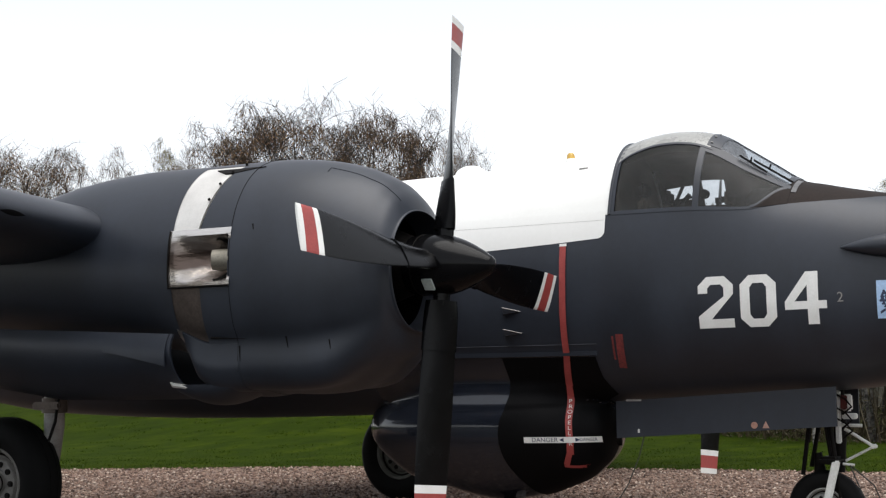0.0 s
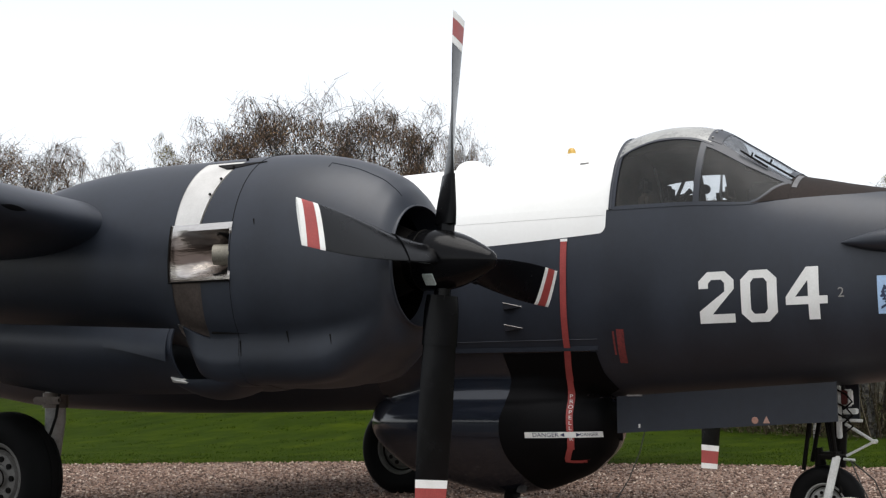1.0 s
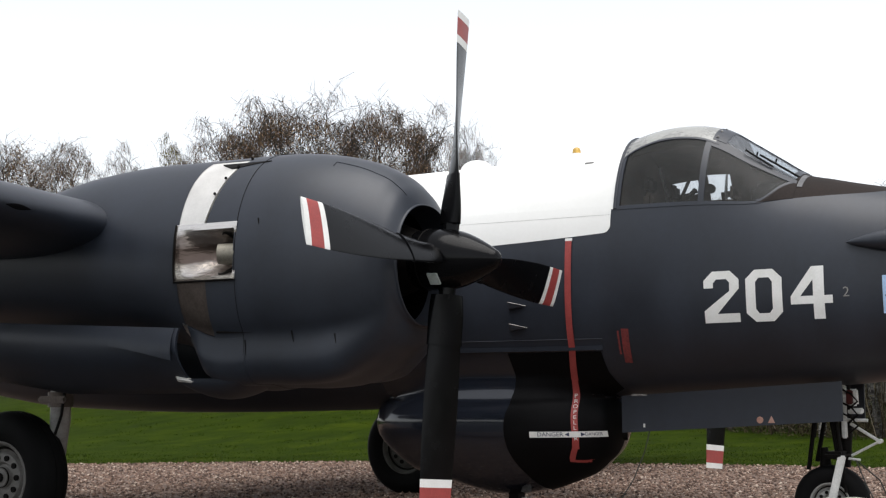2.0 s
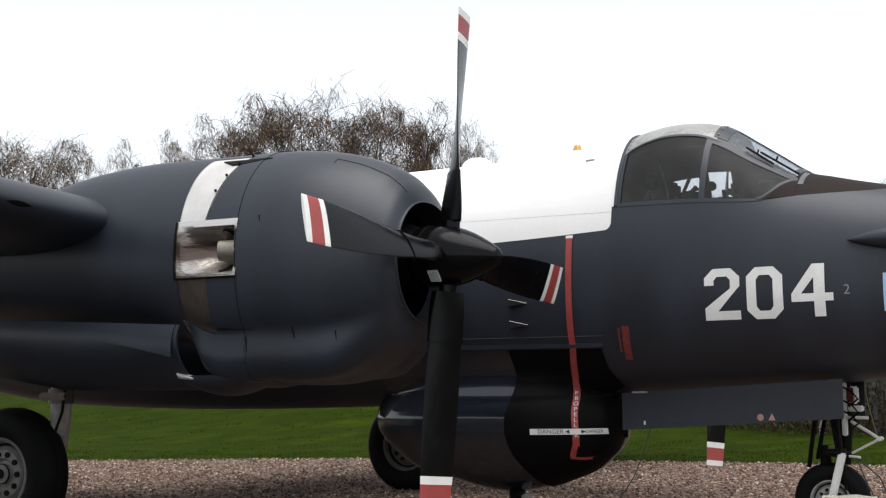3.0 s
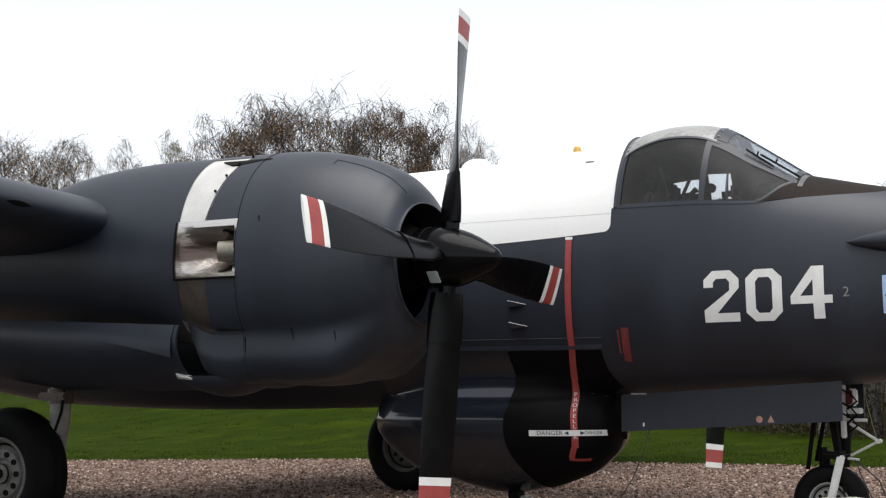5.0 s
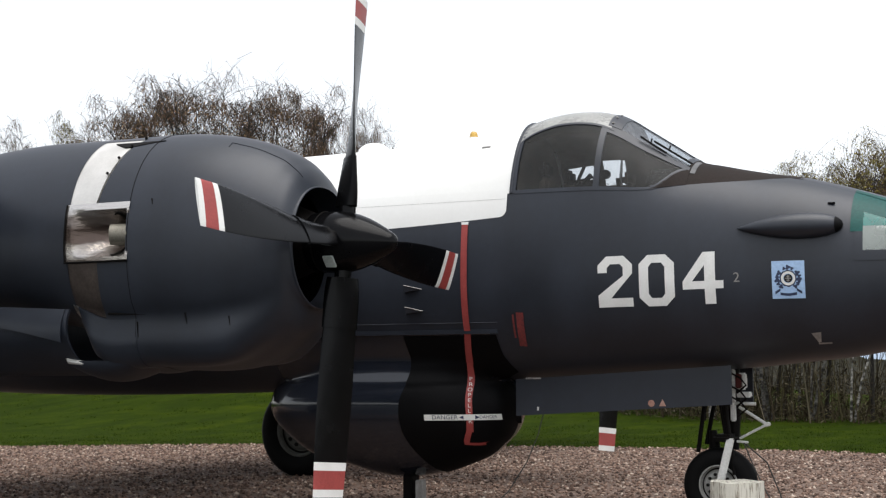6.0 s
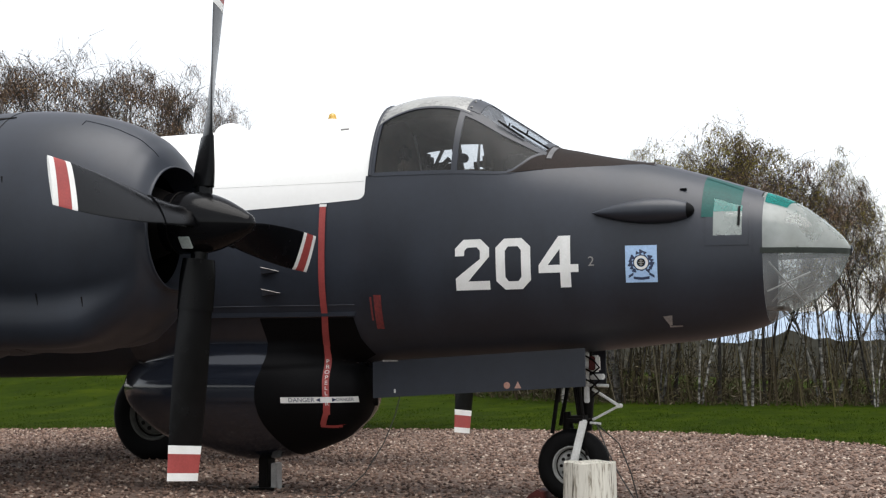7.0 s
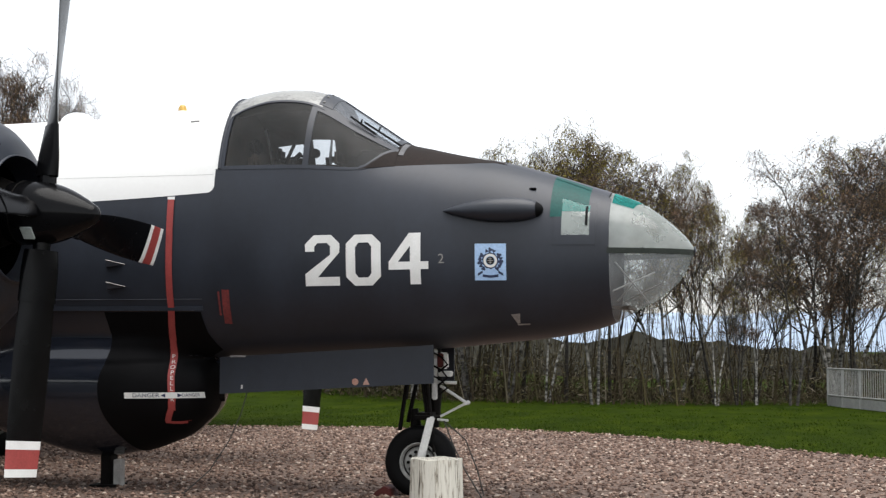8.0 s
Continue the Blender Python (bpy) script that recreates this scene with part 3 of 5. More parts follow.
knob = crown(0.99, 0.43, 1, -0.1)
part("window_knob", tube([knob, knob + Vector((0, -0.05, 0))], 0.055, 14), SMOKED, cockpit)
for y in (-0.36, 0.36):
    part("headrest", box(0.6, 0.7, y - 0.11, y + 0.11, 3.72, 3.9, 0.04), SMOKED, cockpit)

RAIL = surface("green_grey_rail", (0.02, 0.025, 0.021), (0.034, 0.04, 0.034), (0.5, 0.6), scale=5, spec=0.15)
# glazed nose: x from 4.55 to 5.41
nose = part("nose_frame", slab(lambda u, v, o: (lower_skin(4.5 + 0.09 * u, v) + (lower_skin(4.5, v) - Vector((4.5, 0, 2.6))).normalized() * (0.004 + o)), 2, 48, 0.02), GREY, plane, "grey hoop round the glazed nose")


def nose_skin(u, a):
    x = 4.57 + (5.405 - 4.57) * (1 - (1 - u) ** 2)
    c = f_mid(x)
    sa, ca = math.sin(a), math.cos(a)
    h = (f_top(x) - c) if sa > 0 else (c - f_bot(x))
    return Vector((x, -f_wide(x) * math.copysign(abs(ca) ** (2 / NEXP), ca), c + h * math.copysign(abs(sa) ** (2 / NEXP), sa)))


part("upper_nose_glazing", grid(lambda u, v: nose_skin(u, -0.01 + (math.pi + 0.02) * v), 24, 32), NOSE_UP, nose, "hazy clear upper nose glazing")
part("lower_nose_glazing", grid(lambda u, v: nose_skin(u, -0.03 - (math.pi - 0.06) * v), 24, 32), NOSE_LOW, nose, "scratched clear lower nose glazing")
for side in (-1, 1):
    part("nose_rail", slab(lambda u, v, o: (lambda x, z: Vector((x, side * (half_width(x, z) + 0.006 + o), z)))(4.57 + 0.835 * (1 - (1 - u) ** 2), 2.578 + 0.055 * v), 24, 2, 0.02), RAIL, nose, "dark green-grey rail across the nose")
part("nose_cap", grid(lambda u, v: Vector((5.4 + 0.02 * math.cos(u * 1.57), 0.05 * math.sin(u * 1.57) * math.cos(6.283 * v), 2.64 + 0.04 * math.sin(u * 1.57) * math.sin(6.283 * v))), 4, 12), GREY, nose)
part("tinted_strip", grid(lambda u, v: nose_skin(0.02 + 0.2 * u * (1 - abs(v - 0.5) * 0.6), 0.85 + (math.pi - 1.7) * v) + Vector((0, 0, 0.006)), 10, 20), TEAL, nose, "teal tinted sun strip")
part("nose_bulkhead", box(3.6, 3.64, -0.55, 0.55, 2.0, 3.2), INSIDE, nose)
part("nose_floor", box(3.64, 4.75, -0.36, 0.36, 2.02, 2.05), INSIDE, nose)
for a, b in (((4.62, -0.4, 2.5), (4.95, -0.2, 2.08)), ((4.6, -0.42, 2.2), (5.0, -0.15, 2.4)), ((4.62, -0.2, 2.1), (4.85, -0.25, 2.35)), ((4.65, 0.1, 2.1), (5.1, -0.1, 2.3))):
    part("gun_sight_strut", tube([a, b], 0.009, 8), LEG, nose)

for side in (-1, 1):
    def on_nose(x, z, off, s=side):
        return Vector((x, s * (half_width(x, z) + off), z))
    def slope(x):
        return 3.155 - 0.33 * (x - 4.11)
    win = part("nose_window", slab(lambda u, v, o: on_nose(4.11 + 0.29 * u, 2.755 + 0.25 * v, 0.003 + o), 6, 6, 0.008), NOSE_UP, plane, "small square side window")
    part("tinted_pane", slab(lambda u, v, o: (lambda x: on_nose(x, 3.005 + (slope(x) + 0.01 - 3.005) * v, 0.003 + o))(4.11 + 0.29 * u), 8, 8, 0.008), TEAL, win, "teal tinted upper pane")
    part("window_frame", join(*[slab(lambda u, v, o, q=q: on_nose(q[0] + (q[1] - q[0]) * u, q[2] + (q[3] - q[2]) * v, 0.006 + o), 6, 6, 0.01) for q in ((4.04, 4.118, 2.69, 2.95), (4.397, 4.46, 2.69, 3.1), (4.04, 4.46, 2.66, 2.76))]), GREY, win)
    part("tinted_film", slab(lambda u, v, o: (lambda x: on_nose(x, slope(x) + (f_sill(x) + 0.004 - slope(x)) * v, 0.005 + o))(4.0 + 0.38 * u), 10, 8, 0.008), TEAL_FILM, win, "dark teal film over the upper skin")
    part("tinted_film", slab(lambda u, v, o: on_nose(4.0 + 0.118 * u, 2.95 + (slope(4.0 + 0.118 * u) - 2.95) * v, 0.005 + o), 5, 8, 0.008), TEAL_FILM, win)
    part("window_strap", slab(lambda u, v, o: on_nose(4.355 + 0.022 * u, 2.86 + 0.2 * v, 0.014 + o), 2, 3, 0.01), BLACK, win)
part("tinted_film", grid(lambda u, v: upper_skin(4.0 + 0.38 * u, 0.14 * v, 0.006), 10, 6), TEAL_FILM, nose)

# streamlined pod on the nose's side
def pod(u, v):
    x = 2.9 + 1.03 * u
    r = 0.128 * (math.sin(math.pi * min(u, 0.62) / 1.24) ** 0.9 if u < 0.62 else math.sqrt(max(0, 1 - ((u - 0.62) / 0.38) ** 2.6)))
    a = v * 2 * math.pi
    return Vector((x, -half_width(x, 3.03) - 0.03 + r * math.cos(a) * 1.05, 3.025 - 0.01 * (1 - u) + r * math.sin(a)))


fairing = part("aerial_pod", grid(pod, 36, 20, True), GREY, plane, "smooth grey teardrop pod")
part("pod_cap", grid(lambda u, v: pod(0.935 + 0.065 * u, v) + Vector((0.004 + 0.004 * u, 0, 0)), 6, 20, True), BLACK, fairing)
part("static_vent", box(3.77, 3.84, -half_width(3.8, 3.25) - 0.02, -half_width(3.8, 3.25) + 0.05, 3.245, 3.262, 0.004), BLACK, plane)
vane = part("lower_vane", join(quad_on_side([(3.58, 1.955), (3.675, 1.965), (3.66, 1.87), (3.635, 1.86)], 0.012, 2), quad_on_side([(3.63, 1.86), (3.76, 1.865), (3.76, 1.85), (3.63, 1.845)], 0.012, 2)), LEG, plane, "small pale metal vane")

# markings
RUST = surface("dark_rust_red", (0.045, 0.011, 0.009), (0.09, 0.02, 0.017), (0.6, 0.75), scale=9, fine=70, spec=0.2)
FADED = surface("faded_marking_paint", (0.2, 0.19, 0.18), (0.3, 0.29, 0.27), (0.5, 0.6), scale=20, fine=80)
SCUFF = surface("worn_red_paint", (0.06, 0.02, 0.022), (0.27, 0.042, 0.038), (0.45, 0.6), scale=22, fine=70, stretch=(2.5, 2.5, 0.3))
STROKES = {
    "2": [[(0, .98), (.27, .98), (.27, 1.12), (0, 1.2)], [(0, 1.2), (.27, 1.12), (.36, 1.22), (.25, 1.45)], [(.25, 1.45), (.36, 1.22), (.64, 1.22), (.75, 1.45)], [(.75, 1.45), (.64, 1.22), (.73, 1.12), (1, 1.2)], [(1, 1.2), (.73, 1.12), (.73, .88), (1, .94)], [(1, .94), (.73, .88), (0, .34), (.37, .25)], [(.37, .25), (0, .34), (0, 0), (.37, 0)], [(.37, .25), (.37, 0), (1, 0), (1, .25)]],
    "0": [[(0, .25), (.27, .35), (.27, 1.1), (0, 1.2)], [(0, 1.2), (.27, 1.1), (.36, 1.22), (.25, 1.45)], [(.25, 1.45), (.36, 1.22), (.64, 1.22), (.75, 1.45)], [(.75, 1.45), (.64, 1.22), (.73, 1.1), (1, 1.2)], [(1, 1.2), (.73, 1.1), (.73, .35), (1, .25)], [(1, .25), (.73, .35), (.64, .23), (.75, 0)], [(.75, 0), (.64, .23), (.36, .23), (.25, 0)], [(.25, 0), (.36, .23), (.27, .35), (0, .25)]],
    "4": [[(.55, 0), (.82, 0), (.82, .42), (.55, .42)], [(.55, .42), (.82, .42), (.82, .64), (.55, .64)], [(.55, .64), (.82, .64), (.82, 1.45), (.55, 1.08)], [(0, .64), (.24, .64), (.55, 1.08), (.52, 1.45)], [(.52, 1.45), (.55, 1.08), (.82, 1.45), (.82, 1.45)], [(0, .42), (.24, .42), (.24, .64), (0, .64)], [(.24, .42), (.55, .42), (.55, .64), (.24, .64)], [(.82, .42), (1.02, .42), (1.02, .64), (.82, .64)]],
}


def digit(ch, x0, z0, wide, high, slant, material, name="numeral", off=0.005):
    vs, fs = join(*[quad_on_side([(x0 + u * wide, z0 + v / 1.45 * high + slant * u * wide) for u, v in c], off) for c in STROKES[ch]])
    bm = bmesh.new()
    made = [bm.verts.new(v) for v in vs]
    for f in fs:
        bm.faces.new([made[i] for i in f])
    bmesh.ops.remove_doubles(bm, verts=bm.verts[:], dist=0.0006)
    return part(name, bm, material, fuselage, "white painted numeral")


for ch, x0, z0 in (("2", 1.44, 2.25), ("0", 1.885, 2.25), ("4", 2.345, 2.26)):
    digit(ch, x0, z0, 0.375 if ch != "4" else 0.41, 0.53, 0.012, MARK_WHITE)
writing("2", 0.14, lambda x, y: side_point(2.895 + x, 2.52 + y, 0.005), FADED, fuselage, "small_numeral")

part("propeller_warning_stripe", ribbon([(-0.095, 3.195), (-0.11, 2.02), (-0.15, 1.8), (-0.174, 1.68)], 0.075, 0.013), RED, fuselage, "red propeller warning stripe")
part("stripe_tail", ribbon([(-0.173, 1.69), (-0.19, 1.58), (-0.2, 1.45), (-0.205, 1.3), (-0.2, 1.05), (-0.22, 0.92)], 0.062, 0.014), RED, fuselage)
part("stripe_foot", ribbon([(-0.215, 0.95), (-0.285, 0.8)], 0.05, 0.015), RED, fuselage)
part("stripe_foot", ribbon([(-0.31, 0.79), (-0.24, 0.78), (-0.18, 0.777), (-0.12, 0.782), (-0.075, 0.792)], 0.03, 0.012, 0.012), RED, fuselage)
part("stripe_cap", ribbon([(-0.095, 3.225), (-0.095, 3.195)], 0.085, 0.011), MARK_WHITE, fuselage)
part("red_scuff", ribbon([(0.53, 2.22), (0.515, 1.86)], 0.085, 0.005), SCUFF, fuselage, "faded red painted patch")
part("red_scuff", ribbon([(0.45, 2.2), (0.445, 1.95)], 0.022, 0.005), SCUFF, fuselage)
badge = part("badge", quad_on_side([(3.245, 2.3), (3.565, 2.3), (3.565, 2.675), (3.245, 2.675)], 0.006, 8), BLUE, plane, "pale blue square squadron badge")
part("badge_ring", ([side_point(3.405 + r * math.cos(a), 2.5 + r * math.sin(a), 0.009) for a in np.linspace(0, 6.283, 33)[:-1] for r in (0.046, 0.07)], [(2 * i, 2 * i + 1, (2 * i + 3) % 64, (2 * i + 2) % 64) for i in range(32)]), MARK_WHITE, badge)
part("badge_disc", ([side_point(3.405, 2.5, 0.009)] + [side_point(3.405 + 0.042 * math.cos(a), 2.5 + 0.042 * math.sin(a), 0.009) for a in np.linspace(0, 6.283, 25)[:-1]], [(0, i + 1, (i + 1) % 24 + 1) for i in range(24)]), BLACK, badge)
for q in ((3.375, 3.435, 2.496, 2.505), (3.4, 3.41, 2.465, 2.535), (3.385, 3.425, 2.517, 2.523), (3.385, 3.425, 2.477, 2.483)):
    part("badge_bar", quad_on_side([(q[0], q[2]), (q[1], q[2]), (q[1], q[3]), (q[0], q[3])], 0.0115, 2), FADED, badge)
part("badge_outline", ([side_point(3.405 + r * (1 + 0.08 * ((i // 2) % 2)) * math.cos(a), 2.5 + r * (1 + 0.08 * ((i // 2) % 2)) * math.sin(a), 0.0075) for i, a in enumerate(np.linspace(0, 6.283, 41)[:-1]) for r in (0.066, 0.08)], [(2 * i, 2 * i + 1, (2 * i + 3) % 80, (2 * i + 2) % 80) for i in range(40)]), NAVY, badge)
for a, d, r in ((2.6, 0.125, 0.024), (2.95, 0.132, 0.018), (3.3, 0.13, 0.026), (3.65, 0.132, 0.018), (4.0, 0.13, 0.02), (0.54, 0.125, 0.024), (0.19, 0.132, 0.018), (-0.16, 0.13, 0.026), (-0.5, 0.132, 0.018), (-0.86, 0.13, 0.02), (1.2, 0.128, 0.016), (1.57, 0.135, 0.022), (1.94, 0.128, 0.016)):
    cx, cz = 3.405 + 0.82 * d * math.cos(a), 2.5 + 0.82 * d * math.sin(a)
    rim = [side_point(cx + r * (1 + 0.3 * math.sin(3 * b + a)) * math.cos(b), cz + r * (1 + 0.3 * math.sin(3 * b + a)) * math.sin(b), 0.0085) for b in np.linspace(0, 6.2832, 15)[:-1]]
    part("badge_leaf", ([side_point(cx, cz, 0.0085)] + rim, [(0, k + 1, (k + 1) % 14 + 1) for k in range(14)]), NAVY, badge)
for x0, x1, z0, z1 in ((3.275, 3.325, 2.345, 2.375), (3.325, 3.405, 2.335, 2.325), (3.405, 3.485, 2.325, 2.335), (3.485, 3.535, 2.375, 2.345)):
    part("badge_scroll", quad_on_side([(x0, z0), (x1, z1), (x1, z1 + 0.026), (x0, z0 + 0.026)], 0.0085, 3), NAVY, badge)

# belly radome
radome = part("radome", grid(lambda u, v: radome_skin(-2.97 + 3.17 * (0.5 - 0.5 * math.cos(math.pi * u)), v * 2 * math.pi), 60, 56, True), GREY_GLOSS, plane, "glossy grey bulbous belly radome")
edge = curve([(0.3, -0.7), (0.54, -0.78), (0.91, -0.94), (1.29, -0.95), (1.45, -0.9), (1.61, -0.87), (2.02, -0.91)])


def black_front(u, v):
    a = -math.pi / 2 + math.pi * v
    x = 0.2
    z = 1.2
    for _ in range(4):
        x0 = edge(z)
        x = x0 + (0.199 - x0) * math.sin(u * math.pi / 2)
        z = radome_skin(x, a).z
    p = radome_skin(x, a)
    n = Vector((0.35 * u, -math.cos(a), math.sin(a))).normalized()
    return p + n * 0.006


part("radome_fairing", grid(lambda u, v: side_point(-2.66 + 2.81 * u, 1.06 + 0.94 * v, 0.002), 60, 30), GREY_GLOSS, radome, "smooth fairing between hull and radome")
part("radome_front", grid(black_front, 30, 40), BLACK, radome, "matt black front half of the radome")
part("black_side_panel", grid(lambda u, v: (lambda z: side_point(edge(z) + (0.17 - edge(z)) * u, z, 0.007))(1.0 + 0.985 * v), 30, 40), BLACK, fuselage, "matt black panel on the lower hull")
part("black_corner", join(quad_on_side([(0.165, 1.985), (0.22, 1.985), (0.25, 1.76), (0.165, 1.76)], 0.007, 6), quad_on_side([(0.165, 1.76), (0.25, 1.76), (0.33, 1.58), (0.165, 1.52)], 0.007, 6)), BLACK, fuselage)
part("ledge", join(slab(lambda u, v, o: side_point(-2.8 + 3.05 * u, 2.0 + 0.05 * v, 0.022 - 0.014 * v + o), 40, 2, 0.02)), GREY, fuselage, "raised seam along the lower hull")
part("hull_seam", tube([side_point(x, 2.12, 0.0) for x in np.linspace(-2.8, 0.25, 40)], 0.005, 5), GREY, fuselage)
for z in (2.5, 2.26):
    part("small_scoop", ([side_point(-0.83, z + 0.03, 0.0), side_point(-0.83, z - 0.04, 0.0), side_point(-0.62, z, 0.0), side_point(-0.8, z + 0.045, 0.1), side_point(-0.8, z - 0.03, 0.08)], [(0, 3, 2), (1, 2, 4), (3, 4, 2), (0, 1, 4, 3)]), GREY, fuselage, "small ram-air scoop")
    part("scoop_edge", tube([side_point(-0.8, z + 0.045, 0.1), side_point(-0.62, z, 0.004)], 0.004, 5), LEG, fuselage)
    part("scoop_mouth", ([side_point(-0.802, z + 0.035, 0.005), side_point(-0.802, z - 0.035, 0.005), side_point(-0.802, z - 0.025, 0.075), side_point(-0.802, z + 0.035, 0.09)], [(0, 1, 2, 3)]), NEAR_BLACK, fuselage)
sign = part("warning_label", decal(-0.66, 0.075, 1.05, 1.115, 0.018, 24, 2), MARK_WHITE, radome, "white label with dark lettering")
for x in (-0.44, -0.035):
    writing("DANGER", 0.066 if x < -0.2 else 0.05, lambda u, v, x=x: side_point(x + u * (1.0 if x < -0.2 else 0.75), 1.083 + v, 0.024), NAVY, sign, "lettering")
for x, d in ((-0.265, -1), (-0.135, 1)):
    part("arrow", ([side_point(x + d * 0.03, 1.083, 0.024), side_point(x - d * 0.012, 1.105, 0.024), side_point(x - d * 0.012, 1.06, 0.024)], [(0, 1, 2)]), NAVY, sign)
writing("P\nR\nO\nP\nE\nL\nL\nE\nR", 0.06, lambda u, v: side_point(-0.197 + u, 1.27 + v, 0.02), MARK_WHITE, fuselage, "lettering", 0.98)

# roof fittings
part("roof_dome", grid(lambda u, v: Vector((-1.72 + 0.2 * math.cos(6.283 * v) * math.cos(u * 1.57), 0.2 * math.sin(6.283 * v) * math.cos(u * 1.57), 4.21 + 0.13 * math.sin(u * 1.57))), 8, 24), WHITE, plane, "low pale roof dome")
lamp = part("roof_beacon", grid(lambda u, v: Vector((-0.4 + 0.05 * math.cos(6.283 * v) * math.cos(u * 1.57) ** 0.6, 0.05 * math.sin(6.283 * v) * math.cos(u * 1.57) ** 0.6, 4.31 + 0.075 * math.sin(u * 1.57))), 8, 16), AMBER, plane, "amber roof beacon")
part("beacon_base", tube([(-0.4, 0, 4.22), (-0.4, 0, 4.312)], [0.075, 0.056], 16), WHITE, lamp)
part("roof_aerial", box(-0.06, 0.05, -half_width(0.0, 4.1) - 0.02, -half_width(0.0, 4.1) + 0.03, 4.085, 4.11, 0.006), LEG, plane)

# nacelles
SEAM = surface("dull_panel_seam", (0.006, 0.0075, 0.011), (0.01, 0.012, 0.017), (0.6, 0.7), scale=5, spec=0.1)
n_top = curve([(-9.5, 2.9), (-7.5, 3.28), (-5.8, 3.52), (-4.83, 3.69), (-4.1, 3.84), (-3.33, 3.905), (-2.6, 3.9), (-2.03, 3.895), (-1.5, 3.885), (-1.22, 3.855), (-0.9, 3.79), (-0.58, 3.67), (-0.38, 3.54), (-0.26, 3.38), (-0.22, 3.27)])
n_bot = curve([(-9.5, 2.85), (-7.5, 2.5), (-5.8, 2.34), (-4, 2.2), (-3.2, 2.1), (-2.6, 1.95), (-2.3, 1.74), (-2.15, 1.645), (-1.61, 1.625), (-1.22, 1.62), (-0.9, 1.66), (-0.65, 1.76), (-0.45, 1.9), (-0.32, 2.06), (-0.28, 2.17)])
n_wide = curve([(-9.5, 0.05), (-7.5, 0.45), (-5.8, 0.7), (-4, 0.86), (-2.6, 0.93), (-1.6, 0.93), (-1.1, 0.9), (-0.8, 0.84), (-0.55, 0.76), (-0.38, 0.68), (-0.27, 0.6), (-0.24, 0.55)])
n_mid = curve([(-9.5, 2.87), (-6, 2.95), (-4, 2.9), (-2.5, 2.8), (-1, 2.76), (-0.2, 2.74)])


def nacelle_skin(x, a, off=0.0, y0=-3.8):
    c = n_mid(x)
    sa, ca = math.sin(a), math.cos(a)
    h = (n_top(x) - c) if sa > 0 else (c - n_bot(x))
    e = 2 / 2.15
    if x > -2.45 and sa < 0:
        run = min(1, (x + 2.45) / 0.2) * max(0, min(1, (-0.3 - x) / 0.5))
        off += run * (0.17 * math.exp(-((abs(ca) - 0.62) / 0.2) ** 2) * min(1, max(0, (-sa - 0.54) / 0.14)) - 0.015 * math.exp(-((sa + 0.53) / 0.07) ** 2))
    return Vector((x, y0 - (n_wide(x) + off) * math.copysign(abs(ca) ** e, ca), c + (h + off) * math.copysign(abs(sa) ** e, sa)))


def nacelle_z(x, z, off=0.0):
    """The outboard side of the starboard nacelle at that height."""
    c = n_mid(x)
    h = (n_top(x) - c) if z > c else (c - n_bot(x))
    q = min(abs(z - c) / h, 1)
    return Vector((x, -3.8 - n_wide(x) * (1 - q ** 2.15) ** (1 / 2.15) - off, z))


def wheel(name, c, r, wide, parent, out=-1, rim=RIM):
    """Tyre, rim and hub about the y axis; out is the side that the hub shows on."""
    h = wide / 2
    tyre = part(name, spin_y([(r * 0.54, -h * 0.8), (r * 0.68, -h), (r * 0.88, -h * 0.92), (r * 0.97, -h * 0.62), (r, -h * 0.3), (r * 0.985, -h * 0.28), (r * 0.985, -h * 0.22), (r, -h * 0.2), (r, h * 0.2), (r * 0.985, h * 0.22), (r * 0.985, h * 0.28), (r, h * 0.3), (r * 0.97, h * 0.62), (r * 0.88, h * 0.92), (r * 0.68, h), (r * 0.54, h * 0.8)], c, 48), RUBBER, parent, "black rubber tyre")
    part("rim", spin_y([(r * 0.55, out * h * 0.8), (r * 0.53, out * h * 0.86), (r * 0.5, out * h * 0.82), (r * 0.48, out * h * 0.55), (r * 0.4, out * h * 0.42), (r * 0.36, out * h * 0.6), (r * 0.24, out * h * 0.66), (r * 0.2, out * h * 0.5), (r * 0.16, out * h * 0.52), (r * 0.14, out * h * 0.78), (0.001, out * h * 0.8)], c, 40), rim, tyre, "pale painted wheel rim")
    part("rim_back", spin_y([(r * 0.61, -out * h * 0.8), (r * 0.55, -out * h * 0.7), (0.001, -out * h * 0.5)], c, 32), NEAR_BLACK, tyre)
    for i in range(10):
        a = i * 0.6283
        p = Vector((c[0] + r * 0.3 * math.cos(a), c[1] + out * h * 0.62, c[2] + r * 0.3 * math.sin(a)))
        part("rim_hole", tube([p, p + Vector((0, out * 0.02, 0))], r * 0.045, 10), NEAR_BLACK, tyre)
    part("rim_groove", tube([(c[0] + r * 0.45 * math.cos(a), c[1] + out * h * 0.5, c[2] + r * 0.45 * math.sin(a)) for a in np.linspace(0, 6.2832, 37)], r * 0.022, 6), NEAR_BLACK, tyre)
    hub_face = Vector((c[0], c[1] + out * h * 0.8, c[2]))
    part("hub_nut", join(tube([hub_face, hub_face + Vector((0, out * 0.02, 0))], r * 0.075, 8), tube([hub_face - Vector((0, out * 0.03, 0)), hub_face - Vector((0, out * 0.015, 0))], r * 0.155, 24)), NEAR_BLACK, tyre)
    return tyre


BETA = curve([(0.2, 62), (0.4, 58), (0.75, 44), (1.0, 34), (1.35, 26.2), (1.8, 18.7), (2.31, 13.1)])
